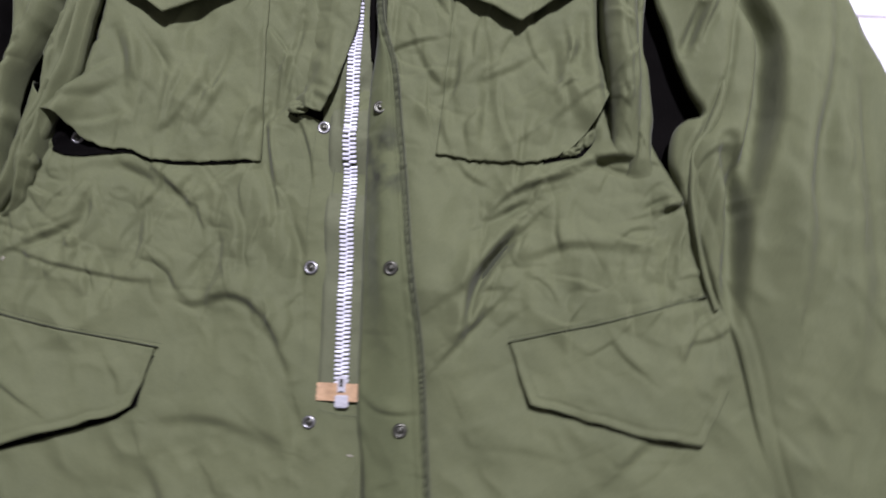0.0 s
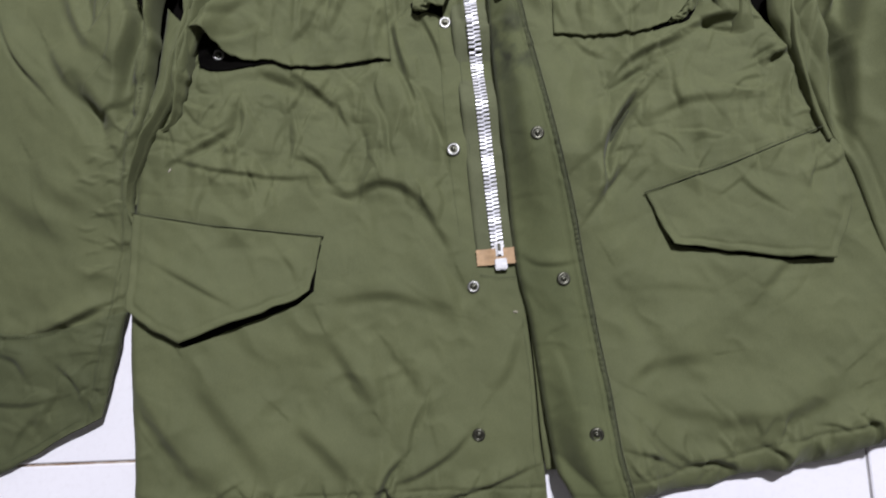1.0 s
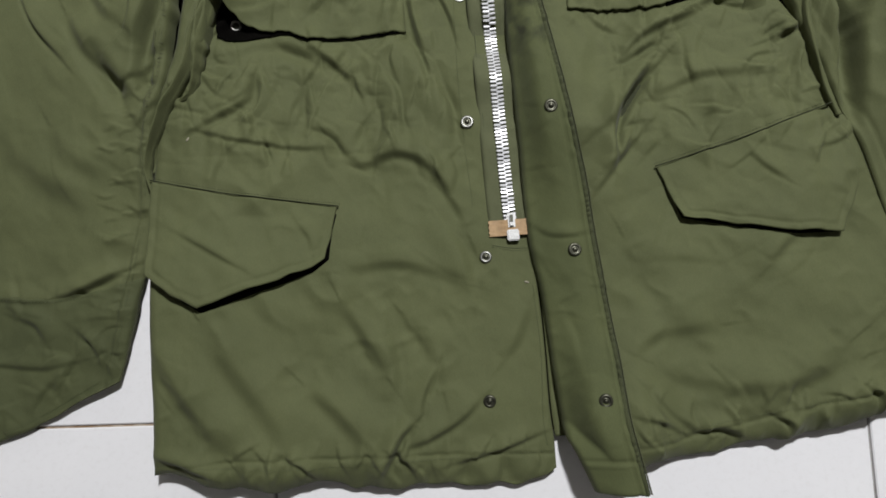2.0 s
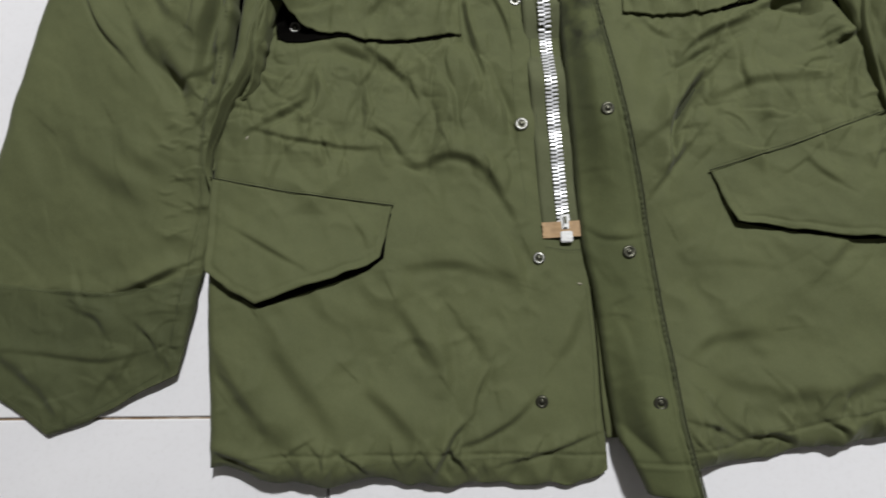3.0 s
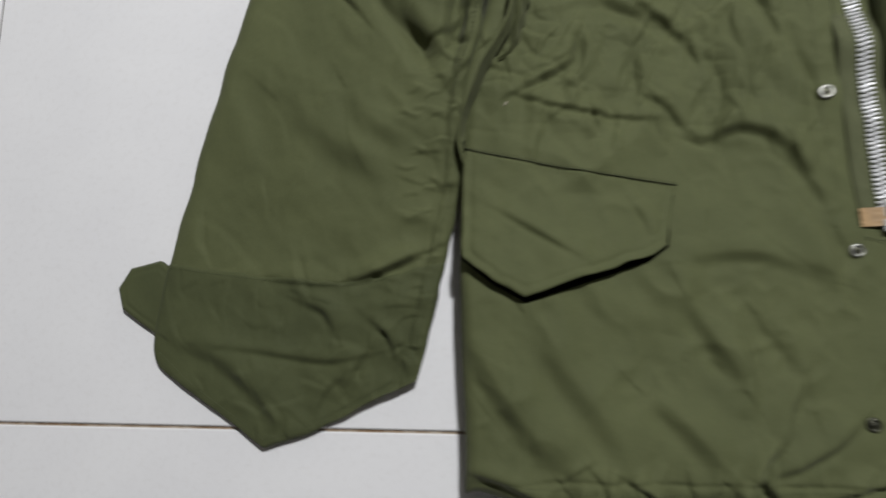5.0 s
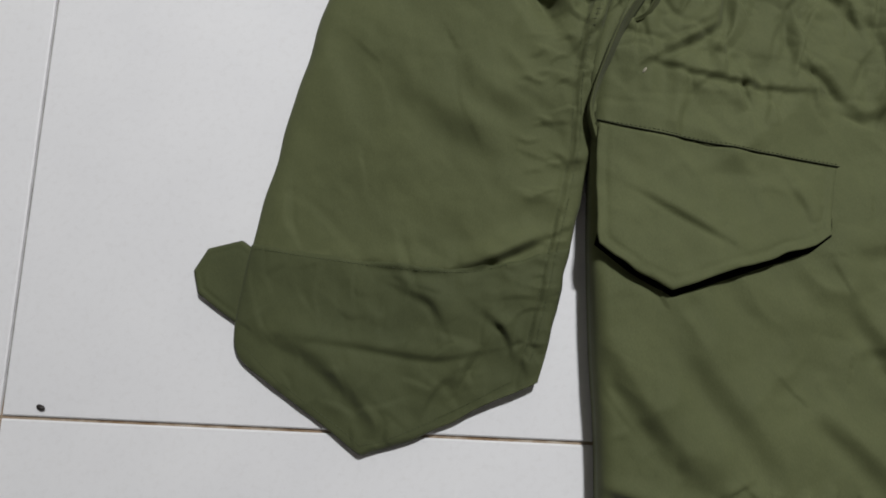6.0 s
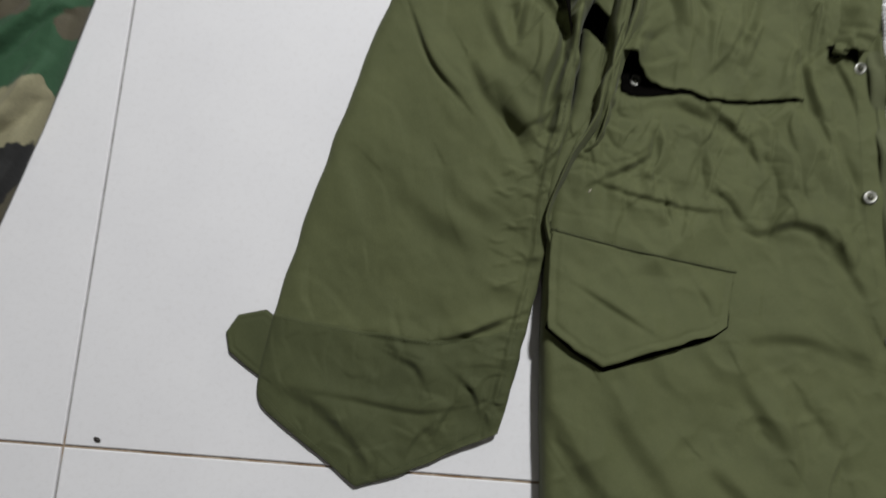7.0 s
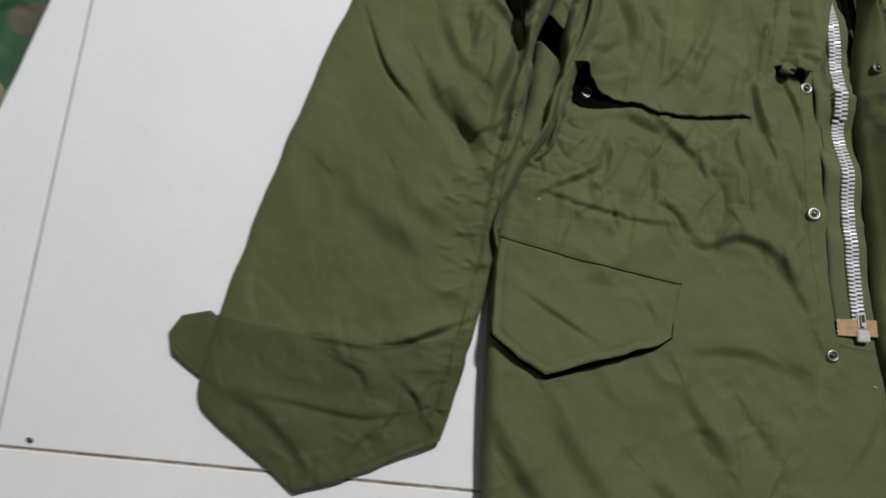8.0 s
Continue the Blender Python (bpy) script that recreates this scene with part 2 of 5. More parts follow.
def crinkle(X, Y, size, seed):
    """Thin irregular crease lines, about this size apart, between 0 and 1."""
    wx = X + 0.35 * size * speckle(X, Y, size * 1.3, seed + 5)
    n = speckle(wx, Y + 0.3 * X, size, seed)
    return np.exp(-((n / 0.16) ** 2)) * (0.5 + 0.5 * speckle(X, Y, size * 2.1, seed + 9))


def ridged(X, Y, size, seed):
    """Patches of crumpled cloth: flat facets that meet in narrow creases."""
    x, y = X + 0.25 * size * speckle(X, Y, size * 0.9, seed + 3), Y + 0.25 * size * speckle(X, Y, size * 0.9, seed + 4)
    n = speckle(0.8 * x + 0.6 * y, 0.8 * y - 0.6 * x, size, seed)
    return (0.4 - np.sqrt(n * n + 0.004)) * smooth(-0.35, 0.55, speckle(X, Y, size * 2.3, seed + 7))


class Relief:
    """The folds of one piece of cloth. A crease is steep on the right of its stroke and rises into a broad ridge on the left."""

    def __init__(self, seed, scale=1.0, swell=0.7, crush=1.0):
        self.seed, self.scale, self.strokes, self.grooves = seed, scale, [], []
        self.swell, self.crush = swell, crush

    def crease(self, *args):
        *points, steep, broad, height = args
        if 0.9 * (points[-1][0] - points[0][0]) + 0.45 * (points[-1][1] - points[0][1]) < 0:
            points = points[::-1]
        self.strokes.append((spline(points, 40), 0.7 * steep, 0.85 * broad, height * self.scale))

    def groove(self, points, width, depth, wall=1.7):
        """A soft valley along a line, fading out at both ends."""
        self.grooves.append((spline(points, 260), width, depth, wall))

    def scatter(self, count, x0, x1, y0, y1, angle, spread, length, height, broad, seed):
        """Many short creases at random places of a region, roughly along one direction."""
        gen = random.Random(seed)
        for _ in range(count):
            x, y, a = gen.uniform(x0, x1), gen.uniform(y0, y1), math.radians(gen.gauss(angle, spread))
            far, bend = 0.5 * gen.uniform(*length), gen.gauss(0, 0.16)
            dx, dy = far * math.cos(a), far * math.sin(a)
            if gen.random() < 0.4:
                dx, dy = -dx, -dy
            wide = gen.uniform(*broad)
            self.strokes.append((spline([(x - dx, y - dy), (x - bend * dy, y + bend * dx), (x + dx, y + dy)], 9), wide * gen.uniform(0.16, 0.4), wide, gen.uniform(*height)))

    def __call__(self, X, Y):
        Z = np.zeros(X.shape)
        for line, steep, broad, height in self.strokes:
            lo, hi = line.min(0) - 3 * broad, line.max(0) + 3 * broad
            m_ = (X > lo[0]) & (X < hi[0]) & (Y > lo[1]) & (Y < hi[1])
            if not m_.any():
                continue
            x, y = X[m_], Y[m_]
            best, side, where = np.full(x.shape, 9.0), np.zeros(x.shape), np.zeros(x.shape)
            for k in range(len(line) - 1):
                (ax, ay), (bx, by) = line[k], line[k + 1]
                dx, dy = bx - ax, by - ay
                s = np.clip(((x - ax) * dx + (y - ay) * dy) / (dx * dx + dy * dy), 0, 1)
                ox, oy = x - ax - s * dx, y - ay - s * dy
                d = np.hypot(ox, oy)
                near = d < best
                best, side = np.where(near, d, best), np.where(near, np.sign(dx * oy - dy * ox), side)
                where = np.where(near, (k + s) / (len(line) - 1), where)
            d = best * np.where(side == 0, 1, side) - steep * 0.9
            form = np.where(d > 0, np.exp(-((d / broad) ** 2)), np.exp(-((d / steep) ** 2)) - 0.35 * np.exp(-(((d + 1.6 * steep) / (0.8 * steep)) ** 2)))
            fade = np.sin(np.pi * np.clip(where, 0.03, 0.97)) ** 0.6
            Z[m_] += height * form * fade
        for line, width, depth, wall in self.grooves:
            lo, hi = line.min(0) - 3 * width, line.max(0) + 3 * width
            m_ = (X > lo[0]) & (X < hi[0]) & (Y > lo[1]) & (Y < hi[1])
            x, y = X[m_], Y[m_]
            best, where = np.full(x.shape, 9.0), np.zeros(x.shape)
            for k, (ax, ay) in enumerate(line):
                d = np.hypot(x - ax, y - ay)
                where = np.where(d < best, k / (len(line) - 1), where)
                best = np.minimum(best, d)
            Z[m_] -= depth * np.exp(-np.abs(best / width) ** wall) * np.sin(np.pi * np.clip(where, 0.02, 0.98)) ** 0.5
        Z += self.swell * (0.0036 * speckle(X + 0.5 * Y, Y - 0.2 * X, 0.085, self.seed) + 0.0018 * speckle(X + 0.6 * Y, 0.6 * Y, 0.04, self.seed + 1))
        Z += self.crush * (0.0042 * ridged(X, Y, 0.075, self.seed + 60) + 0.0026 * ridged(X + 0.3 * Y, Y, 0.036, self.seed + 70) + 0.0011 * ridged(X, Y, 0.017, self.seed + 80))
        Z += 0.0005 * speckle(X, Y + 0.4 * X, 0.016, self.seed + 2) + 0.0002 * speckle(X, Y, 0.007, self.seed + 3)
        return Z


FRONT, SLEEVE_R, SLEEVE_L = Relief(10, 1.3, 0.8, 1.7), Relief(20, 1.15, 0.55, 1.0), Relief(30, 1.4, 0.7, 1.2)
# right front
FRONT.crease((0.661, 0.292), (0.688, 0.261), (0.732, 0.271), (0.765, 0.255), (0.789, 0.217), (0.803, 0.185), 0.008, 0.021, 0.0050)
FRONT.crease((0.535, 0.302), (0.550, 0.310), (0.567, 0.320), (0.582, 0.333), (0.587, 0.354), 0.0065, 0.014, 0.0075)
FRONT.crease((0.512, 0.284), (0.527, 0.297), (0.546, 0.292), (0.573, 0.286), (0.635, 0.278), (0.664, 0.28), 0.004, 0.010, 0.0030)
FRONT.crease((0.583, 0.322), (0.586, 0.285), 0.004, 0.008, 0.003)
FRONT.crease((0.595, 0.283), (0.599, 0.272), (0.603, 0.259), 0.005, 0.010, 0.0045)
FRONT.crease((0.674, 0.116), (0.687, 0.09), (0.716, 0.045), 0.012, 0.026, 0.0055)
FRONT.crease((0.537, 0.100), (0.567, 0.048), (0.606, -0.003), (0.619, -0.028), 0.018, 0.030, 0.0055)
FRONT.crease((0.638, 0.034), (0.673, -0.001), (0.696, -0.029), 0.014, 0.026, 0.0052)
FRONT.crease((0.721, 0.085), (0.728, 0.05), (0.726, 0.015), 0.010, 0.022, 0.0040)
FRONT.crease((0.707, -0.062), (0.716, -0.045), (0.724, -0.031), (0.732, -0.016), (0.746, -0.002), 0.006, 0.013, 0.0085)
FRONT.crease((0.724, -0.033), (0.734, -0.040), (0.741, -0.052), 0.005, 0.010, 0.0055)
FRONT.crease((0.750, 0.0), (0.756, 0.025), (0.768, 0.052), 0.005, 0.012, 0.0042)
FRONT.crease((0.761, 0.022), (0.766, 0.037), (0.771, 0.055), 0.004, 0.01, 0.003)
FRONT.crease((0.732, -0.029), (0.760, -0.020), (0.790, -0.003), (0.813, 0.019), 0.006, 0.015, 0.0042)
FRONT.crease((0.775, -0.047), (0.800, -0.040), (0.822, -0.035), (0.871, -0.018), 0.004, 0.011, 0.0042)
FRONT.crease((0.773, 0.361), (0.789, 0.323), (0.796, 0.292), 0.008, 0.02, 0.006)
FRONT.crease((0.482, 0.084), (0.515, 0.029), (0.560, -0.028), 0.014, 0.028, 0.0055)
FRONT.crease((0.674, 0.08), (0.687, 0.137), (0.693, 0.172), 0.02, 0.03, 0.004)
FRONT.crease((0.735, 0.102), (0.762, 0.066), (0.772, 0.03), 0.012, 0.02, 0.003)
FRONT.crease((0.56, 0.378), (0.615, 0.389), (0.676, 0.361), 0.010, 0.018, 0.0032)
FRONT.crease((0.64, 0.391), (0.67, 0.368), (0.688, 0.348), 0.006, 0.014, 0.004)
FRONT.crease((0.719, 0.366), (0.734, 0.34), (0.737, 0.306), 0.006, 0.014, 0.004)
FRONT.crease((0.747, 0.402), (0.761, 0.37), (0.767, 0.339), 0.006, 0.018, 0.005)
FRONT.crease((0.675, 0.149), (0.733, 0.154), (0.797, 0.134), 0.01, 0.02, 0.003)
FRONT.crease((0.781, 0.193), (0.801, 0.16), (0.808, 0.123), 0.01, 0.018, 0.004)
FRONT.crease((0.49, -0.029), (0.519, -0.038), (0.548, -0.05), 0.005, 0.012, 0.005)
FRONT.crease((0.617, -0.031), (0.639, -0.045), (0.648, -0.059), 0.004, 0.01, 0.004)
FRONT.crease((0.835, 0.054), (0.852, 0.076), (0.865, 0.11), 0.01, 0.02, 0.003)
# right front chest
FRONT.crease((0.548, 0.441), (0.576, 0.454), (0.6, 0.474), 0.006, 0.014, 0.004)
FRONT.crease((0.639, 0.421), (0.66, 0.443), (0.678, 0.479), 0.006, 0.012, 0.004)
FRONT.crease((0.68, 0.432), (0.692, 0.46), (0.703, 0.491), 0.006, 0.012, 0.004)
FRONT.crease((0.623, 0.473), (0.618, 0.506), (0.607, 0.525), 0.006, 0.014, 0.005)
# left front
FRONT.crease((0.96, 0.277), (0.974, 0.319), (1.02, 0.369), 0.006, 0.018, 0.007)
FRONT.crease((0.943, 0.242), (0.969, 0.265), (0.981, 0.298), 0.006, 0.014, 0.004)
FRONT.crease((0.968, 0.357), (0.994, 0.375), (1.033, 0.391), 0.006, 0.014, 0.005)
FRONT.crease((0.959, 0.051), (0.988, 0.072), (1.05, 0.082), 0.012, 0.024, 0.0030)
FRONT.crease((0.974, 0.023), (1.0, -0.005), (1.026, -0.021), 0.007, 0.016, 0.0036)
FRONT.crease((0.986, 0.045), (1.029, 0.024), (1.106, 0.021), (1.179, 0.046), 0.014, 0.026, 0.0036)
FRONT.crease((0.966, -0.005), (0.988, -0.011), (1.007, -0.022), 0.005, 0.012, 0.0045)
FRONT.crease((1.053, -0.019), (1.111, 0.015), (1.169, 0.061), 0.02, 0.03, 0.005)
FRONT.crease((1.095, -0.006), (1.106, -0.013), (1.11, -0.023), 0.004, 0.01, 0.006)
FRONT.crease((1.182, 0.019), (1.192, 0.011), (1.194, -0.003), 0.004, 0.012, 0.007)
FRONT.crease((1.015, -0.021), (1.048, -0.019), (1.069, -0.03), 0.005, 0.012, 0.006)
FRONT.crease((0.965, 0.171), (1.006, 0.095), (1.036, 0.05), 0.02, 0.03, 0.003)
# left front upper
FRONT.crease((0.96, 0.255), (0.962, 0.295), (0.98, 0.33), (1.005, 0.364), 0.006, 0.018, 0.009)
FRONT.crease((0.972, 0.366), (0.999, 0.392), (1.054, 0.413), 0.006, 0.016, 0.006)
FRONT.crease((0.96, 0.44), (0.96, 0.474), (0.962, 0.497), 0.006, 0.016, 0.004)
FRONT.crease((0.935, 0.22), (0.954, 0.244), (0.995, 0.292), 0.006, 0.016, 0.005)
FRONT.crease((1.134, 0.38), (1.15, 0.385), (1.161, 0.397), 0.004, 0.01, 0.007)
FRONT.crease((1.054, 0.418), (1.085, 0.428), (1.12, 0.425), 0.006, 0.016, 0.008)
FRONT.crease((0.931, 0.277), (0.96, 0.303), (0.962, 0.357), 0.008, 0.02, 0.004)
FRONT.crease((1.001, 0.322), (1.052, 0.342), (1.105, 0.34), 0.008, 0.015, 0.003)
FRONT.crease((1.103, 0.142), (1.122, 0.163), (1.136, 0.169), 0.01, 0.02, 0.004)
FRONT.crease((1.016, 0.517), (1.036, 0.49), (1.046, 0.456), 0.008, 0.016, 0.003)
FRONT.crease((0.886, 0.545), (0.903, 0.511), (0.924, 0.489), 0.006, 0.014, 0.003)
# right sleeve
SLEEVE_R.crease((0.326, 0.484), (0.353, 0.421), (0.39, 0.376), 0.004, 0.018, 0.008)
SLEEVE_R.crease((0.392, 0.426), (0.419, 0.378), (0.462, 0.34), 0.01, 0.025, 0.008)
SLEEVE_R.crease((0.406, 0.486), (0.427, 0.435), (0.452, 0.411), 0.01, 0.02, 0.005)
SLEEVE_R.crease((0.313, 0.297), (0.369, 0.247), (0.422, 0.227), 0.02, 0.03, 0.004)
SLEEVE_R.crease((0.378, 0.131), (0.395, 0.134), (0.416, 0.142), (0.449, 0.158), 0.006, 0.014, 0.008)
SLEEVE_R.crease((0.300, 0.135), (0.335, 0.130), (0.367, 0.127), 0.006, 0.016, 0.003)
SLEEVE_R.crease((0.331, 0.153), (0.338, 0.131), (0.345, 0.115), 0.005, 0.01, 0.003)
SLEEVE_R.crease((0.238, 0.192), (0.238, 0.169), (0.245, 0.155), 0.006, 0.014, 0.004)
SLEEVE_R.crease((0.215, 0.078), (0.269, 0.053), (0.309, 0.017), (0.324, -0.000), 0.012, 0.020, 0.0065)
SLEEVE_R.crease((0.243, 0.074), (0.298, 0.068), (0.362, 0.060), (0.406, 0.068), 0.005, 0.012, 0.003)
SLEEVE_R.crease((0.395, 0.101), (0.414, 0.086), (0.423, 0.092), 0.005, 0.011, 0.0016)
SLEEVE_R.crease((0.352, 0.013), (0.363, 0.034), (0.378, 0.049), 0.005, 0.010, 0.003)
SLEEVE_R.crease((0.309, 0.025), (0.321, 0.011), (0.32, -0.005), 0.005, 0.012, 0.004)
SLEEVE_R.crease((0.334, 0.114), (0.357, 0.104), (0.37, 0.084), 0.006, 0.014, 0.004)
SLEEVE_R.crease((0.379, 0.036), (0.389, 0.055), (0.399, 0.07), 0.006, 0.012, 0.004)
SLEEVE_R.crease((0.408, 0.092), (0.417, 0.082), (0.421, 0.071), 0.004, 0.01, 0.004)
SLEEVE_R.crease((0.256, 0.33), (0.284, 0.283), (0.295, 0.231), 0.02, 0.03, 0.004)
SLEEVE_R.crease((0.376, 0.307), (0.396, 0.273), (0.438, 0.252), 0.015, 0.025, 0.004)
# armpit
SLEEVE_R.crease((0.481, 0.298), (0.502, 0.353), (0.523, 0.413), (0.55, 0.468), 0.005, 0.01, 0.01)
SLEEVE_R.crease((0.47, 0.348), (0.488, 0.392), (0.506, 0.462), 0.006, 0.012, 0.008)
SLEEVE_R.crease((0.485, 0.26), (0.497, 0.302), (0.519, 0.345), 0.004, 0.01, 0.008)
SLEEVE_R.crease((0.513, 0.425), (0.509, 0.463), (0.51, 0.495), 0.005, 0.012, 0.009)
# left sleeve
SLEEVE_L.crease((1.176, 0.586), (1.164, 0.557), (1.159, 0.539), 0.006, 0.012, 0.008)
SLEEVE_L.crease((1.255, 0.273), (1.264, 0.376), (1.259, 0.484), 0.02, 0.03, 0.006)
SLEEVE_L.crease((1.298, 0.18), (1.309, 0.328), (1.295, 0.458), 0.02, 0.03, 0.005)
SLEEVE_L.crease((1.222, 0.173), (1.206, 0.245), (1.187, 0.319), 0.01, 0.02, 0.006)

# sharp facets below the armhole of the left sleeve
SLEEVE_L.crease((1.178, 0.500), (1.168, 0.466), (1.152, 0.432), (1.150, 0.400), 0.006, 0.012, 0.009)
SLEEVE_L.crease((1.150, 0.395), (1.164, 0.425), (1.182, 0.440), 0.005, 0.012, 0.006)
SLEEVE_L.crease((1.164, 0.330), (1.168, 0.385), (1.180, 0.435), 0.004, 0.010, 0.005)
SLEEVE_L.crease((1.176, 0.320), (1.182, 0.375), (1.192, 0.420), 0.004, 0.010, 0.004)
# deep hollows beside the sleeves
SLEEVE_L.crease((1.280, 0.62), (1.275, 0.52), (1.256, 0.42), (1.252, 0.30), 0.014, 0.022, 0.009)
SLEEVE_L.crease((1.30, 0.60), (1.31, 0.45), (1.33, 0.30), 0.02, 0.03, 0.005)
SLEEVE_R.crease((0.445, 0.62), (0.430, 0.55), (0.425, 0.50), 0.010, 0.020, 0.006)
FRONT.crease((0.745, 0.46), (0.752, 0.42), (0.762, 0.385), 0.006, 0.012, -0.006)
FRONT.crease((0.77, 0.56), (0.762, 0.50), (0.757, 0.46), 0.006, 0.012, 0.006)
FRONT.scatter(70, 0.49, 0.80, 0.25, 0.40, 84, 26, (0.02, 0.05), (0.0014, 0.0036), (0.005, 0.012), 1)
FRONT.scatter(26, 0.49, 0.87, -0.03, 0.22, -62, 24, (0.05, 0.11), (0.0003, 0.0009), (0.010, 0.024), 2)
FRONT.scatter(50, 0.49, 0.875, -0.062, -0.025, 78, 25, (0.014, 0.034), (0.0012, 0.0030), (0.004, 0.009), 3)
FRONT.scatter(55, 0.94, 1.19, 0.25, 0.42, 58, 34, (0.02, 0.06), (0.0014, 0.0036), (0.005, 0.013), 4)
FRONT.scatter(26, 0.95, 1.24, 0.0, 0.22, 42, 26, (0.05, 0.11), (0.0003, 0.0010), (0.010, 0.024), 5)
FRONT.scatter(50, 0.96, 1.245, -0.045, 0.025, 95, 28, (0.014, 0.034), (0.0016, 0.0036), (0.004, 0.009), 6)
FRONT.scatter(95, 0.54, 1.11, 0.41, 0.62, 80, 34, (0.02, 0.08), (0.0018, 0.0050), (0.007, 0.016), 7)
SLEEVE_R.scatter(26, 0.25, 0.53, 0.16, 0.62, -66, 20, (0.04, 0.10), (0.0004, 0.0013), (0.010, 0.022), 11)
SLEEVE_R.scatter(80, 0.20, 0.44, -0.01, 0.145, 70, 60, (0.012, 0.040), (0.0006, 0.0018), (0.004, 0.010), 12)
SLEEVE_R.scatter(60, 0.43, 0.485, 0.06, 0.34, 5, 22, (0.010, 0.022), (0.0008, 0.0018), (0.003, 0.006), 13)
SLEEVE_R.scatter(18, 0.44, 0.53, 0.30, 0.55, 66, 16, (0.04, 0.09), (0.0015, 0.0040), (0.006, 0.012), 14)
SLEEVE_L.scatter(34, 1.16, 1.40, 0.12, 0.60, 95, 16, (0.06, 0.16), (0.0010, 0.0030), (0.012, 0.026), 15)
SLEEVE_L.groove([(1.190, 0.615), (1.205, 0.585), (1.221, 0.553), (1.222, 0.514), (1.219, 0.473), (1.206, 0.418), (1.202, 0.39)], 0.0105, 0.040, 3.2)
SLEEVE_L.groove([(1.186, 0.445), (1.193, 0.41), (1.197, 0.375), (1.196, 0.34), (1.194, 0.27)], 0.0090, 0.034, 3.2)
SLEEVE_L.groove([(1.162, 0.580), (1.153, 0.552), (1.145, 0.530)], 0.0055, 0.022, 2.6)
SLEEVE_L.groove([(1.193, 0.60), (1.186, 0.512), (1.175, 0.468), (1.166, 0.438)], 0.0024, 0.004)
SLEEVE_L.groove([(1.150, 0.43), (1.161, 0.376), (1.172, 0.324), (1.20, 0.24)], 0.0024, 0.003)
SLEEVE_L.groove([(1.300, 0.52), (1.318, 0.40), (1.330, 0.26)], 0.018, 0.008)
SLEEVE_R.groove([(0.456, 0.492), (0.476, 0.478), (0.490, 0.458), (0.491, 0.435), (0.481, 0.401), (0.475, 0.365), (0.474, 0.345)], 0.0075, 0.026, 2.6)
SLEEVE_R.groove([(0.462, 0.62), (0.474, 0.56), (0.486, 0.505), (0.493, 0.465)], 0.012, 0.036, 2.4)
SLEEVE_R.groove([(0.414, 0.395), (0.424, 0.380), (0.440, 0.352), (0.452, 0.325)], 0.009, 0.014)
SLEEVE_R.groove([(0.434, 0.485), (0.437, 0.465), (0.441, 0.435)], 0.008, 0.012)
SLEEVE_R.groove([(0.424, 0.520), (0.445, 0.513), (0.468, 0.516), (0.495, 0.495)], 0.010, 0.022, 2.4)
SLEEVE_R.groove([(0.472, 0.356), (0.480, 0.349), (0.488, 0.346)], 0.0035, 0.006)
FRONT.groove([(1.066, 0.430), (1.085, 0.420), (1.108, 0.412)], 0.0035, 0.007)
FRONT.groove([(1.118, 0.380), (1.132, 0.388), (1.148, 0.392)], 0.0030, 0.006)
FRONT.groove([(1.130, 0.372), (1.140, 0.380), (1.147, 0.390)], 0.0025, 0.005)
FRONT.groove([(0.585, 0.53), (0.600, 0.50), (0.606, 0.47)], 0.008, 0.007)
FRONT.groove([(0.628, 0.52), (0.640, 0.485), (0.643, 0.45)], 0.007, 0.006)
FRONT.groove([(0.700, 0.53), (0.690, 0.49), (0.672, 0.455)], 0.006, 0.006)
FRONT.groove([(0.668, 0.56), (0.655, 0.53), (0.660, 0.50)], 0.007, 0.006)
FRONT.groove([(0.770, 0.56), (0.758, 0.52), (0.752, 0.48), (0.748, 0.44)], 0.008, 0.009)
FRONT.groove([(0.935, 0.56), (0.928, 0.50), (0.934, 0.44)], 0.007, 0.006)
FRONT.groove([(0.975, 0.55), (0.965, 0.50), (0.975, 0.45)], 0.009, 0.006)
FRONT.groove([(1.02, 0.55), (1.030, 0.52), (1.028, 0.48)], 0.008, 0.006)
FRONT.groove([(1.055, 0.58), (1.050, 0.54), (1.058, 0.50)], 0.007, 0.007)
FRONT.groove([(0.570, 0.70), (0.568, 0.60), (0.565, 0.51), (0.559, 0.465), (0.551, 0.435)], 0.0075, 0.018, 2.2)
FRONT.groove([(1.066, 0.66), (1.070, 0.58), (1.077, 0.50), (1.084, 0.45)], 0.0065, 0.014, 2.2)
FRONT.groove([(0.640, 0.300), (0.662, 0.291), (0.676, 0.274), (0.690, 0.262)], 0.0045, 0.007)
FRONT.groove([(0.700, 0.345), (0.712, 0.325), (0.716, 0.300)], 0.0045, 0.004)
FRONT.groove([(0.640, 0.345), (0.636, 0.325), (0.641, 0.300)], 0.004, 0.0035)
FRONT.groove([(0.588, 0.36), (0.582, 0.338), (0.560, 0.322), (0.535, 0.315)], 0.0040, 0.005)
FRONT.groove([(0.600, 0.40), (0.618, 0.385), (0.650, 0.375)], 0.006, 0.004)
FRONT.groove([(0.780, 0.345), (0.792, 0.310), (0.795, 0.27)], 0.007, 0.006)
FRONT.groove([(0.960, 0.25), (0.966, 0.29), (0.983, 0.325), (1.004, 0.355)], 0.0045, 0.007)
FRONT.groove([(0.985, 0.36), (1.010, 0.385), (1.050, 0.40)], 0.005, 0.006)
FRONT.groove([(0.745, 0.410), (0.748, 0.390), (0.757, 0.370), (0.765, 0.352)], 0.007, 0.004)
FLY = Relief(50)
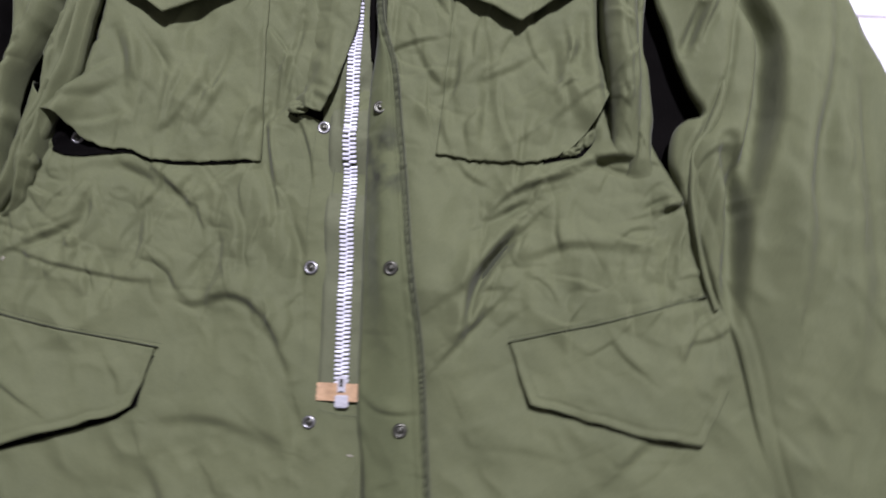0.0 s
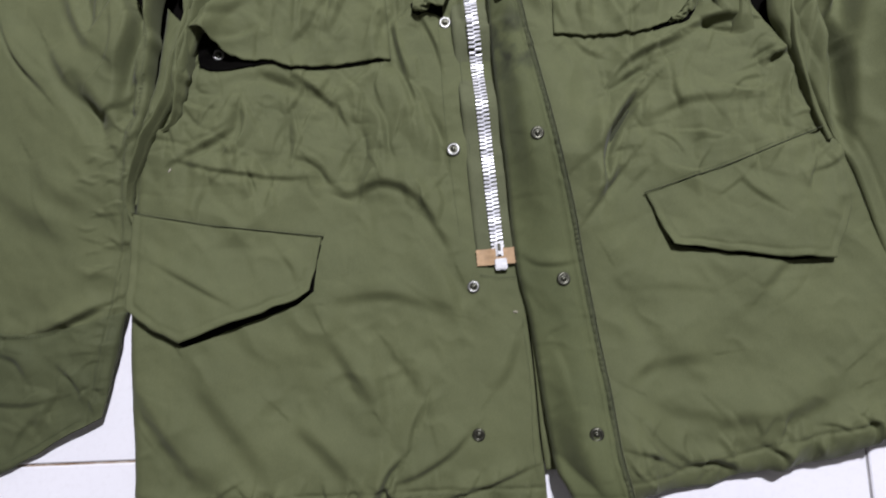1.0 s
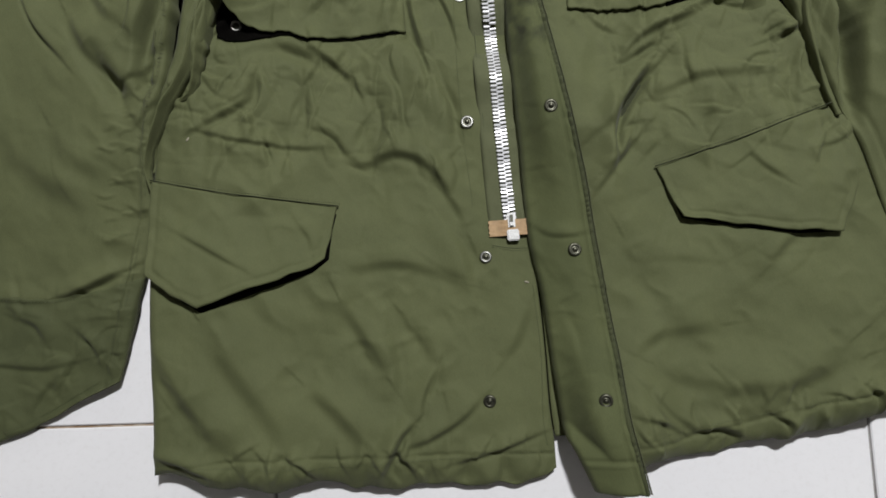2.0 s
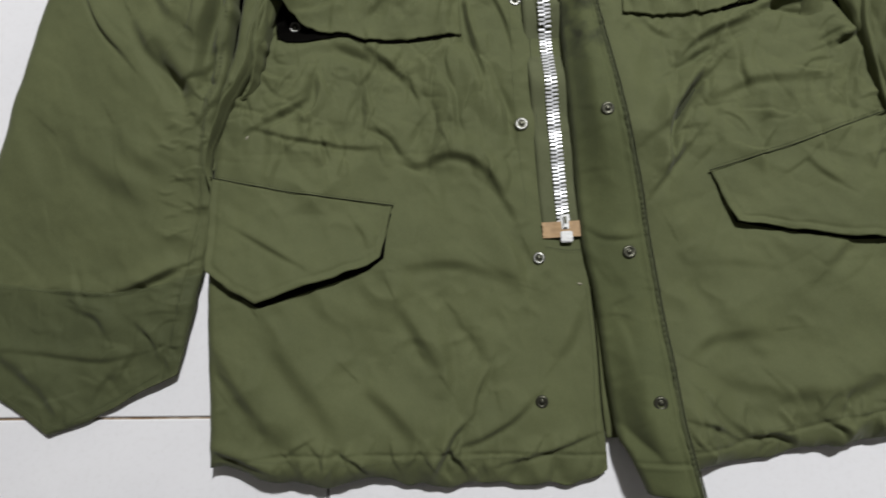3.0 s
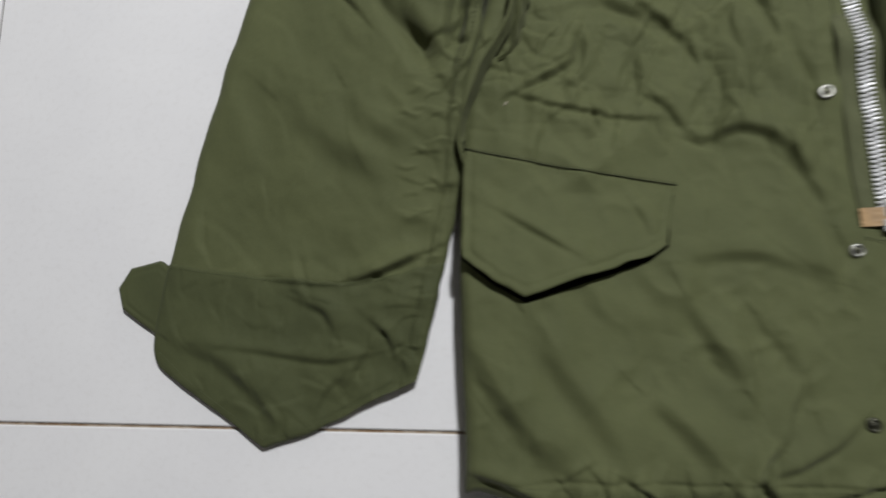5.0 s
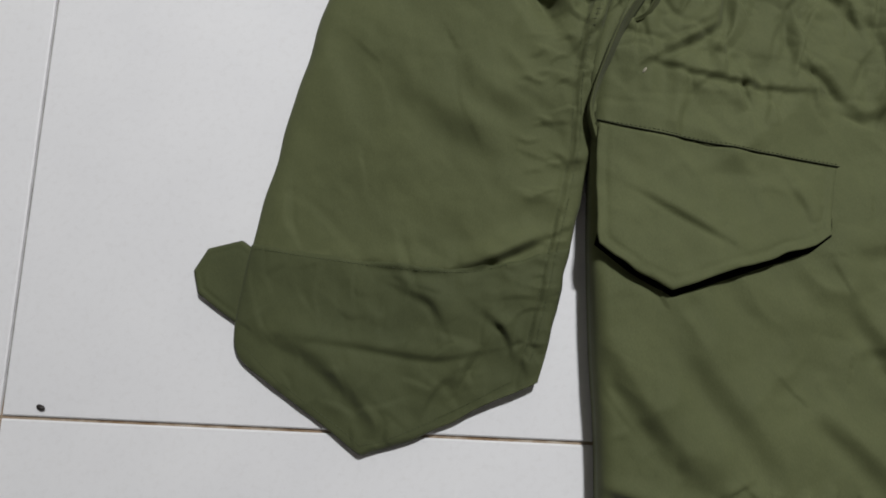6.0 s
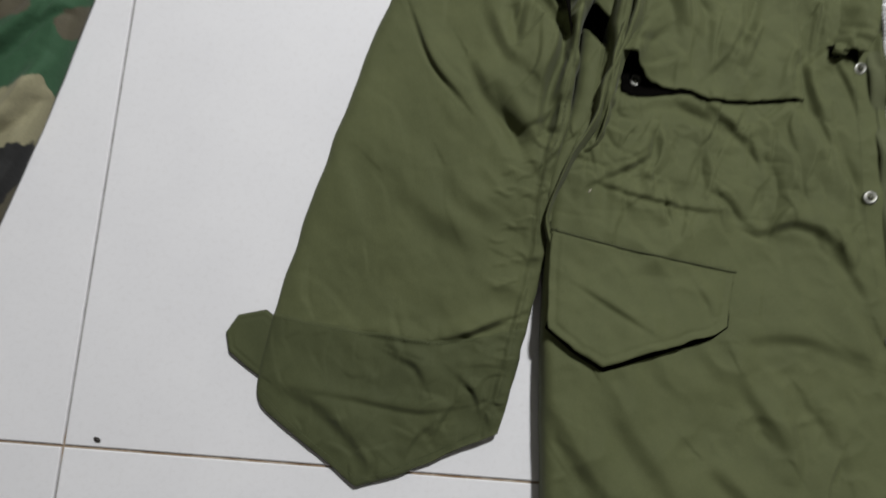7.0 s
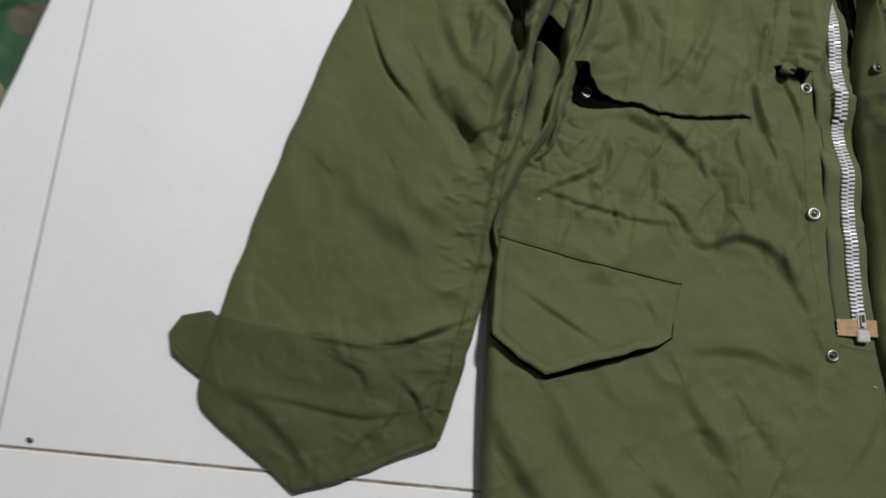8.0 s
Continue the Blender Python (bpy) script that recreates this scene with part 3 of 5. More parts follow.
FLY.crease((0.868, 0.190), (0.885, 0.178), (0.905, 0.176), (0.923, 0.179), 0.004, 0.010, 0.0035)
FLY.crease((0.895, 0.10), (0.905, 0.075), (0.908, 0.05), 0.006, 0.014, 0.003)
FLY.crease((0.905, -0.01), (0.913, 0.0), (0.917, 0.012), 0.004, 0.010, 0.0025)
FLY.scatter(60, 0.85, 0.96, -0.07, 0.56, 20, 45, (0.012, 0.045), (0.0006, 0.0020), (0.004, 0.010), 17)


def fly_lift(Y):
    """How far the fold of the fly springs up from the cloth below."""
    return 0.020 * np.exp(-(((Y - 0.32) / 0.09) ** 2)) + 0.030 * smooth(0.10, -0.03, Y)


def front_base(X, Y):
    """How high the stacked cloth stands: thick along the side seams, thin beside the zip."""
    Z = 0.013 + 0.026 * smooth(0.72, 0.52, X) + 0.018 * smooth(0.98, 1.16, X)
    Z = Z + 0.014 * np.exp(-(((X - 0.71) / 0.10) ** 2 + ((Y + 0.02) / 0.06) ** 2))
    Z = Z + 0.9 * fly_lift(Y) * np.exp(-(((X - 0.962 + 0.135 * Y) / 0.035) ** 2)) * smooth(0.865, 0.90, X)
    return Z - 0.004 * np.exp(-(((X - 0.83) / 0.04) ** 2)) * smooth(0.1, 0.2, Y)


def front_height(X, Y):
    """The relief of the two fronts as they lie on the floor, gathered at waist and hem."""
    Z = front_base(X, Y) + FRONT(X, Y)
    waist = np.exp(-(((Y - 0.292) / 0.030) ** 2)) * smooth(0.80, 0.72, X)
    waist = waist + np.exp(-(((Y - 0.30 + 0.1 * (X - 1.1)) / 0.030) ** 2)) * smooth(0.96, 1.02, X)
    Z = Z + 0.0034 * waist * speckle(X, Y * 0.25, 0.011, 71) + 0.0026 * waist * speckle(X, Y * 0.4, 0.022, 72)
    busy = np.exp(-(((Y - 0.33) / 0.06) ** 2)) * (smooth(0.80, 0.70, X) + smooth(0.94, 1.0, X)) + 0.5 * smooth(0.36, 0.45, Y)
    Z = Z - busy * 0.0025 * crinkle(X, Y, 0.030, 101) - busy * 0.0014 * crinkle(X + 0.5 * Y, Y - 0.3 * X, 0.017, 111)
    hem = -0.062 + 0.055 * smooth(0.93, 1.25, X)
    near = np.exp(-np.clip(Y - hem, 0, 1) / 0.022)
    Z = Z + near * (0.0055 * speckle(X + 0.35 * Y, Y * 0.3, 0.020, 81) + 0.0058 * speckle(X - 0.3 * Y, Y * 0.3, 0.010, 82))
    Z = Z - 0.0018 * np.exp(-(((Y - hem - 0.026 - 0.003 * speckle(X, X, 0.05, 73)) / 0.0018) ** 2))
    # channel of the waist cord
    for off in (-0.016, 0.016):
        for a, c in (((0.49, 0.285 + off), (0.79, 0.292 + off)), ((0.955, 0.30 + off), (1.17, 0.312 + off))):
            line = a[1] + (c[1] - a[1]) * (X - a[0]) / (c[0] - a[0])
            Z = Z - 0.0006 * np.exp(-(((Y - line) / 0.0022) ** 2)) * (0.6 + 0.5 * speckle(X, Y, 0.03, 74)) * ((X > a[0]) & (X < c[0]))
    # pocket mouths lie lower than the cloth round them
    for x, y, r in ((0.585, 0.135, 0.05), (1.09, 0.185, 0.05)):
        Z = Z - 0.005 * np.exp(-(((X - x) / 0.07) ** 2 + ((Y - y - 0.012) / 0.022) ** 2))
    Z = Z - 0.012 * np.exp(-(((X - 0.57) / 0.035) ** 2 + ((Y - 0.412) / 0.022) ** 2))
    Z = Z - 0.010 * np.exp(-(((X - 1.06) / 0.02) ** 2 + ((Y - 0.45) / 0.018) ** 2))
    return Z


def front_z(x, y):
    return float(front_height(np.array([[x]]), np.array([[y]]))[0, 0])


# ---- floor and room ----
def build_room():
    floor = tagged(from_bm("floor", box_bm(5.6, 6.0, 0.05, (0.9, 0.6, -0.0285)), GROUT, False), "white ceramic tile floor with stained brown grout joints", "floor", kind="structure")
    bm = bmesh.new()
    half, top, cham, low = 0.2986, 0.0, 0.0012, -0.0055
    rows = [(half, low), (half, top - cham), (half - cham, top)]
    rings = [[bm.verts.new((sx * r, sy * r, z)) for sx, sy in ((-1, -1), (1, -1), (1, 1), (-1, 1))] for r, z in rows]
    for a, c in zip(rings, rings[1:]):
        for k in range(4):
            bm.faces.new((a[k], a[(k + 1) % 4], c[(k + 1) % 4], c[k]))
    bm.faces.new(rings[-1])
    first = from_bm("tile", bm, TILE, False)
    gen = random.Random(4)
    for i in range(-4, 7):
        for j in range(-5, 6):
            ob = first if (i, j) == (-4, -5) else new("tile", first.data)
            ob.location = (0.3 + 0.6 * i + gen.uniform(-0.0002, 0.0002), 0.3 + 0.6 * j, gen.uniform(-0.0003, 0))
            under(ob, floor)
    walls = {"wall_north": (5.6, 0.1, 0.9, 3.65), "wall_south": (5.6, 0.1, 0.9, -2.45), "wall_east": (0.1, 6.0, 3.75, 0.6), "wall_west": (0.1, 6.0, -1.95, 0.6)}
    for name, (sx, sy, x, y) in walls.items():
        tagged(from_bm(name, box_bm(sx, sy, 3.2, (x, y, 1.6)), PAINT, False), "plain painted room wall", "wall", kind="structure")
    tagged(from_bm("ceiling", box_bm(5.8, 6.2, 0.1, (0.9, 0.6, 3.25)), PAINT, False), "plain painted ceiling", "ceiling", kind="structure")
    fitting = new("ceiling_light")
    fitting.location = (LAMP[0], LAMP[1], 3.2)
    tagged(fitting, "round white ceiling light fixed to the ceiling", "light")
    under(from_bm("base_plate", lathe_bm([(0, -0.0005), (0.2, -0.0005), (0.2, -0.03), (0.19, -0.04), (0, -0.04)], 32), PAINT), fitting).location = (0, 0, 0)
    under(from_bm("diffuser", lathe_bm([(0, -0.04), (0.185, -0.04), (0.18, -0.07), (0.15, -0.10), (0, -0.115)], 32), GLOW), fitting, "glowing white diffuser")
    for ob in fitting.children:
        ob.matrix_parent_inverse = Matrix.Identity(4)
    crumb = tagged(from_bm("crumb", lathe_bm([(0, 0), (0.0028, 0.0004), (0.0033, 0.0016), (0.002, 0.003), (0, 0.0034)], 10), DARK), "tiny dark crumb lying on the white tile", "crumb")
    crumb.matrix_world = pose(0.036, 0.009, 0.0, 0, 0, 70) @ Matrix.Diagonal((0.75, 1.25, 1, 1))


build_room()

# ---- jacket ----
jacket = new("field_jacket")
jacket.location = (0.85, 0.28, 0)
tagged(jacket, "olive green cotton field jacket laid open on the tiles", "jacket")


def put(ob, label=""):
    return under(ob, jacket, label)


def body():
    X, Y, u, v = coons([(0.46, 0.74), (1.20, 0.74)], [(0.50, -0.03), (0.7, -0.040), (0.86, -0.020), (0.93, -0.010), (1.05, -0.012), (1.235, 0.012)],
                       [(0.46, 0.74), (0.455, 0.4), (0.485, 0.25), (0.495, 0.15), (0.50, -0.03)], [(1.20, 0.74), (1.20, 0.45), (1.22, 0.2), (1.235, 0.012)], 0.008)
    put(sheet("back_panel", X, Y, 0.0035 + 0.0012 * speckle(X, Y, 0.05, 5), 0.0025, LINING), "dark inner side of the back panel")
    X, Y, u, v = coons([(0.55, 0.74), (0.80, 0.74)],
                       [(0.487, -0.045), (0.503, -0.047), (0.537, -0.060), (0.578, -0.065), (0.612, -0.068), (0.647, -0.060), (0.686, -0.065), (0.72, -0.069), (0.747, -0.064), (0.813, -0.066), (0.851, -0.065), (0.87, -0.06), (0.883, -0.052)],
                       [(0.55, 0.74), (0.545, 0.55), (0.534, 0.45), (0.503, 0.35), (0.486, 0.30), (0.482, 0.248), (0.4805, 0.152), (0.4825, 0.069), (0.486, 0.011), (0.487, -0.045)],
                       [(0.80, 0.74), (0.835, 0.57), (0.858, 0.424), (0.862, 0.311), (0.866, 0.221), (0.869, 0.17), (0.876, 0.088), (0.879, 0.01), (0.882, -0.022), (0.883, -0.052)], 0.0017)
    d = rim_distance(X, Y, "lb")
    Y = Y + 0.0026 * np.exp(-d / 0.02) * speckle(X, Y * 0.1, 0.016, 83) * smooth(0.05, 0.0, Y)
    Z = front_height(X, Y)
    Z = 0.010 + (Z - 0.010) * rounded(rim_distance(X, Y, "b"), 0.022)
    Z = 0.025 + (Z - 0.025) * rounded(rim_distance(X, Y, "l"), 0.012)
    Z = 0.010 + (Z - 0.010) * rounded(rim_distance(X, Y, "r"), 0.006)
    thick = np.where(rim_distance(X, Y, "l") < 0.003, Z, 0.0018)
    put(sheet("right_front", X, Y, Z, thick, OLIVE))
    X, Y, u, v = coons([(0.855, 0.74), (1.105, 0.74)],
                       [(0.945, -0.056), (0.963, -0.055), (0.996, -0.047), (1.053, -0.038), (1.103, -0.031), (1.154, -0.023), (1.203, -0.008), (1.252, 0.003)],
                       [(0.855, 0.74), (0.856, 0.58), (0.862, 0.52), (0.876, 0.45), (0.898, 0.35), (0.911, 0.25), (0.924, 0.12), (0.934, 0.02), (0.945, -0.056)],
                       [(1.105, 0.74), (1.108, 0.58), (1.109, 0.53), (1.113, 0.48), (1.124, 0.44), (1.150, 0.397), (1.186, 0.321), (1.216, 0.217), (1.246, 0.128), (1.251, 0.06), (1.252, 0.003)], 0.0018)
    Y = Y + 0.003 * np.exp(-rim_distance(X, Y, "b") / 0.02) * speckle(X, Y * 0.1, 0.011, 84)
    Z = front_height(X, Y)
    Z = 0.008 + (Z - 0.008) * rounded(rim_distance(X, Y, "b"), 0.022)
    low = 0.008 + 0.018 * smooth(0.08, 0.16, Y)
    Z = low + (Z - low) * rounded(rim_distance(X, Y, "r"), 0.016)
    put(sheet("left_front", X, Y, Z, 0.0018, OLIVE))


body()


def hollows():
    """Black sheets that paint the shade seen through the gaps at the armpits."""
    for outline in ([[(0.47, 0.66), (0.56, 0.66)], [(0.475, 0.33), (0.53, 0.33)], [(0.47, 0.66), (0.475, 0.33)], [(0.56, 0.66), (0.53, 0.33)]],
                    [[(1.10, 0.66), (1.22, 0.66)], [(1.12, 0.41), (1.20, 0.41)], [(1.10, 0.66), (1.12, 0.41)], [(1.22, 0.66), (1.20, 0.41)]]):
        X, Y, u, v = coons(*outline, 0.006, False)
        put(sheet("armhole_lining", X, Y, 0.0075 + 0.001 * speckle(X, Y, 0.02, 6), 0.001, SHADE_BLACK), "black sheet for the shade deep in the armhole")


hollows()


sleeve_top = []


def sleeves():
    left = [(0.380, 0.74), (0.350, 0.64), (0.319, 0.55), (0.290, 0.465), (0.2605, 0.365), (0.2350, 0.275), (0.218, 0.207), (0.2055, 0.150), (0.197, 0.085), (0.200, 0.060), (0.214, 0.045)]
    right = [(0.555, 0.74), (0.545, 0.64), (0.538, 0.57), (0.527, 0.515), (0.511, 0.470), (0.507, 0.43), (0.504, 0.40), (0.497, 0.352), (0.487, 0.302), (0.484, 0.255), (0.483, 0.230), (0.4745, 0.18), (0.460, 0.112), (0.451, 0.072), (0.444, 0.046)]
    X, Y, u, v = coons([left[0], right[0]], [(0.214, 0.045), (0.238, 0.029), (0.275, 0.005), (0.300, -0.0125), (0.307, -0.0165), (0.314, -0.0145), (0.330, -0.009), (0.353, 0.0), (0.395, 0.022), (0.444, 0.046)], left, right, 0.0018)
    X = X + 0.0022 * np.exp(-rim_distance(X, Y, "r") / 0.012) * speckle(X * 0.1, Y, 0.014, 94) + 0.0012 * np.exp(-rim_distance(X, Y, "l") / 0.02) * speckle(X * 0.1, Y, 0.03, 95)
    Y = Y + 0.0010 * np.exp(-rim_distance(X, Y, "b") / 0.01) * speckle(X, Y * 0.1, 0.016, 96) * smooth(0.10, 0.05, Y)
    lift = 0.008 + 0.009 * smooth(0.0, 0.14, Y) + 0.028 * smooth(0.12, 0.42, Y) + 0.016 * smooth(0.34, 0.46, Y) * smooth(0.36, 0.48, X)
    Z = lift + SLEEVE_R(X, Y)
    cuff = smooth(0.142, 0.128, Y - 0.02 * np.sin((X - 0.2) * 9))
    Z = Z + cuff * (0.0012 * speckle(X, Y, 0.018, 91) - 0.0007 * crinkle(X, Y, 0.028, 141))
    seam = np.exp(-((rim_distance(X, Y, "r") - 0.017) / 0.0028) ** 2)
    side = smooth(0.034, 0.010, rim_distance(X, Y, "r"))
    ridge = np.exp(-(((rim_distance(X, Y, "r") - 0.0125) / 0.0014) ** 2)) * smooth(0.05, 0.10, Y)
    Z = Z + ridge * (0.0014 + 0.0011 * speckle(X * 0.1, Y, 0.006, 97))
    Z = Z - 0.0018 * seam + 0.0016 * side * speckle(X * 0.2, Y, 0.011, 93)
    low = 0.004 + 0.014 * smooth(0.18, 0.45, Y)
    Z = low + (Z - low) * (0.50 * rounded(rim_distance(X, Y, "l"), 0.018) + 0.50 * np.clip(rim_distance(X, Y, "l") / 0.19, 0, 1))
    brink = 0.004 + 0.008 * smooth(0.34, 0.43, X)
    Z = brink + (Z - brink) * rounded(rim_distance(X, Y, "b"), 0.005)
    edge = 0.011 + 0.021 * smooth(0.17, 0.30, Y)
    Z = edge + (Z - edge) * rounded(rim_distance(X, Y, "r"), 0.012)
    sleeve_top.extend([X, Y, Z])
    sleeve = put(sheet("right_sleeve", X, Y, Z, 0.0018, OLIVE))
    # cuff band, doubled cloth over the end of the sleeve
    brim = np.interp(X, [0.19, 0.21, 0.285, 0.37, 0.42, 0.47], [0.149, 0.148, 0.138, 0.131, 0.138, 0.150]) + 0.002 * speckle(X, X, 0.02, 98)
    rows = slice(max(0, int((Y < brim + 0.006).argmax(0).min())), None)
    x, y, z = X[rows], Y[rows], Z[rows]
    grow = -0.0015 + 0.0033 * smooth(0.0014, -0.0014, y - brim[rows])
    band = sheet("cuff", x, y, z + grow, 0.0015, CUFF)
    under(band, sleeve, "darker doubled cuff band")
    X, Y, u, v = coons([(0.168, 0.145), (0.197, 0.1525), (0.212, 0.142)], [(0.163, 0.107), (0.185, 0.091), (0.212, 0.074)],
                       [(0.168, 0.145), (0.157, 0.126), (0.163, 0.107)], [(0.212, 0.142), (0.214, 0.11), (0.212, 0.074)], 0.002, False)
    Z = 0.0045 + 0.0035 * rounded(rim_distance(X, Y, "tbl"), 0.006) + 0.0006 * speckle(X, Y, 0.02, 7)
    Z = Z - 0.0008 * np.exp(-(((rim_distance(X, Y, "tbl") - 0.006) / 0.002) ** 2))
    under(sheet("cuff_strap", X, Y, Z, 0.003, CUFF), sleeve, "rounded fastening strap of the cuff")
    left = [(1.10, 0.74), (1.108, 0.64), (1.120, 0.585), (1.131, 0.556), (1.140, 0.528), (1.152, 0.500), (1.166, 0.473), (1.150, 0.466), (1.140, 0.452), (1.138, 0.424), (1.149, 0.398), (1.162, 0.365), (1.177, 0.323), (1.206, 0.25), (1.228, 0.16), (1.249, 0.102)]
    right = [(1.27, 0.74), (1.292, 0.64), (1.312, 0.59), (1.342, 0.527), (1.385, 0.42), (1.43, 0.28), (1.46, 0.12)]
    X, Y, u, v = coons([left[0], right[0]], [(1.249, 0.102), (1.279, 0.088), (1.365, 0.055), (1.46, 0.12)], left, right, 0.0022)
    Z = 0.038 + 0.012 * smooth(0.15, 0.4, Y) + SLEEVE_L(X, Y)
    Z = 0.004 + (Z - 0.004) * rounded(rim_distance(X, Y, "rb"), 0.03)
    edge = 0.012 + 0.018 * smooth(0.10, 0.18, Y)
    d = rim_distance(X, Y, "l")
    Z = edge + (Z - edge) * (0.4 * rounded(d, 0.004) + 0.6 * smooth(0.0, 0.035, d))
    Z = Z - 0.0018 * np.exp(-(((d - 0.014) / 0.002) ** 2)) * smooth(0.46, 0.40, Y)
    put(sheet("left_sleeve", X, Y, Z, 0.0018, OLIVE))


sleeves()


def armhole_wall():
    """Black shade painted on the steep inner wall of the deep fold between sleeve and side."""
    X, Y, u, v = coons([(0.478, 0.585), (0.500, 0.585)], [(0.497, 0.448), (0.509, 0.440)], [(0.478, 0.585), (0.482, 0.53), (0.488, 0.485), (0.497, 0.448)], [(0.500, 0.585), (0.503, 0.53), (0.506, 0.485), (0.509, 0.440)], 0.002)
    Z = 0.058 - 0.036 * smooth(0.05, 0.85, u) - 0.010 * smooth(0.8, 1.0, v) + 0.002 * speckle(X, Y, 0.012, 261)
    put(sheet("armhole_lining", X, Y, Z, 0.002, SHADE_BLACK), "black sheet for the shade deep in the armhole")


armhole_wall()


def side_roll(left, right, base, crest, seed, y_low, ease=0.075):
    """The slack of a side seam, rolled up beside the sleeve."""
    X, Y, u, v = coons([left[0], right[0]], [left[-1], right[-1]], left, right, 0.0016)
    crumple = Relief(seed)
    crumple.scatter(26, min(x for x, y in left), max(x for x, y in right), y_low, 0.60, 75 if seed < 200 else 100, 22, (0.02, 0.05), (0.0012, 0.0045), (0.003, 0.007), seed)
    Z = base + crest * np.sin(np.pi * u) ** 0.7 * smooth(y_low, y_low + 0.07, Y) + crumple(X, Y)
    Z = Z - 0.005 * np.exp(-(((u - 0.58 - 0.12 * np.sin(Y * 40)) / 0.10) ** 2)) * smooth(y_low + 0.03, y_low + 0.12, Y)
    out = front_height(X, Y) - 0.004
    Z = out + (Z - out) * smooth(y_low, y_low + ease, Y)
    put(sheet("side_seam_roll", X, Y, Z, 0.034, OLIVE), "slack side seam rolled up beside the sleeve")


side_roll([(0.556, 0.66), (0.556, 0.58), (0.552, 0.541), (0.542, 0.50), (0.535, 0.465), (0.537, 0.435), (0.528, 0.397), (0.522, 0.362), (0.500, 0.316), (0.480, 0.265)],
          [(0.572, 0.66), (0.570, 0.58), (0.566, 0.545), (0.562, 0.51), (0.556, 0.463), (0.547, 0.407), (0.541, 0.378), (0.533, 0.352), (0.512, 0.315), (0.488, 0.262)], 0.040, 0.024, 190, 0.315)
side_roll([(1.066, 0.68), (1.068, 0.60), (1.071, 0.55), (1.079, 0.497), (1.086, 0.445), (1.090, 0.412), (1.098, 0.386)],
          [(1.096, 0.68), (1.100, 0.60), (1.103, 0.55), (1.108, 0.505), (1.111, 0.449), (1.111, 0.418), (1.102, 0.384)], 0.038, 0.024, 210, 0.392, 0.13)


def underarm(name, outline, base, slope, seed, label):
    """A slack strip of cloth lying low between a sleeve and its side roll."""
    X, Y, u, v = coons(*outline, 0.0016)
    slack = Relief(seed)
    slack.scatter(14, X.min(), X.max(), Y.min(), Y.max(), 80, 25, (0.02, 0.05), (0.0010, 0.0030), (0.003, 0.007), seed)
    Z = base + slope * u + 0.006 * np.sin(np.pi * u) + slack(X, Y)
    Z = Z - 0.012 * (1 - rounded(u * 0.02, 0.006)) - 0.016 * (1 - rounded((1 - u) * 0.02, 0.008))
    out = front_height(X, Y) - 0.004
    Z = out + (Z - out) * smooth(Y.min() + 0.004, Y.min() + 0.035, Y)
    put(sheet(name, X, Y, Z, 0.0018, OLIVE), label)


underarm("underarm_gusset", [[(0.510, 0.470), (0.524, 0.453), (0.540, 0.438)], [(0.476, 0.255), (0.484, 0.256)],
                             [(0.510, 0.470), (0.503, 0.395), (0.494, 0.360), (0.480, 0.305), (0.476, 0.255)], [(0.540, 0.438), (0.534, 0.397), (0.527, 0.362), (0.504, 0.316), (0.484, 0.256)]],
         0.034, 0.0, 230, "slack underarm cloth folded in beside the sleeve")
underarm("underarm_gusset", [[(0.540, 0.66), (0.566, 0.66)], [(0.520, 0.497), (0.540, 0.474)],
                             [(0.540, 0.66), (0.535, 0.56), (0.527, 0.52), (0.520, 0.497)], [(0.566, 0.66), (0.562, 0.56), (0.552, 0.51), (0.540, 0.474)]],
         0.038, 0.0, 231, "slack underarm cloth folded in beside the sleeve")
underarm("underarm_gusset", [[(1.095, 0.62), (1.114, 0.62)], [(1.098, 0.400), (1.150, 0.392)],
                             [(1.095, 0.62), (1.100, 0.545), (1.103, 0.507), (1.104, 0.44), (1.098, 0.400)], [(1.114, 0.62), (1.112, 0.54), (1.119, 0.517), (1.124, 0.486), (1.126, 0.468), (1.125, 0.450), (1.128, 0.422), (1.143, 0.394)]],
         0.031, -0.004, 232, "slack underarm cloth folded in beside the sleeve")


def fold(points, width, rise, base, seed, lean=0.25):
    """A long fold of slack cloth: steep on the left of its run, easing down to the right, tapering into the cloth at its foot."""
    line = spline(points, int(80 + 400 * sum(math.dist(a, c) for a, c in zip(points, points[1:]))))
    nrm = np.gradient(line, axis=0)
    nrm = np.stack([-nrm[:, 1], nrm[:, 0]], 1) / np.linalg.norm(nrm, axis=1)[:, None]
    s = np.linspace(0, 1, 15)[None, :]
    v = np.linspace(0, 1, len(line))[:, None]
    wide = width * (0.35 + 0.65 * smooth(1.0, 0.45, v)) * (1 + 0.25 * speckle(v * 0.3, v, 0.06, seed))
    X, Y = line[:, 0:1] + nrm[:, 0:1] * s * wide, line[:, 1:2] + nrm[:, 1:2] * s * wide
    form = np.where(s < lean, np.sqrt(np.clip(1 - (1 - s / lean) ** 2, 0, 1)), 0.5 + 0.5 * np.cos(np.pi * (s - lean) / (1 - lean)))
    Z = base(v) + rise * form * smooth(1.02, 0.75, v) + 0.0022 * speckle(X, Y * 0.5, 0.012, seed + 1) * form - 0.006 * (s > 0.95) - 0.008 * (s < 0.02)
    put(sheet("underarm_fold", X, Y, Z, 0.006, OLIVE), "slack fold of cloth beside the sleeve seam")


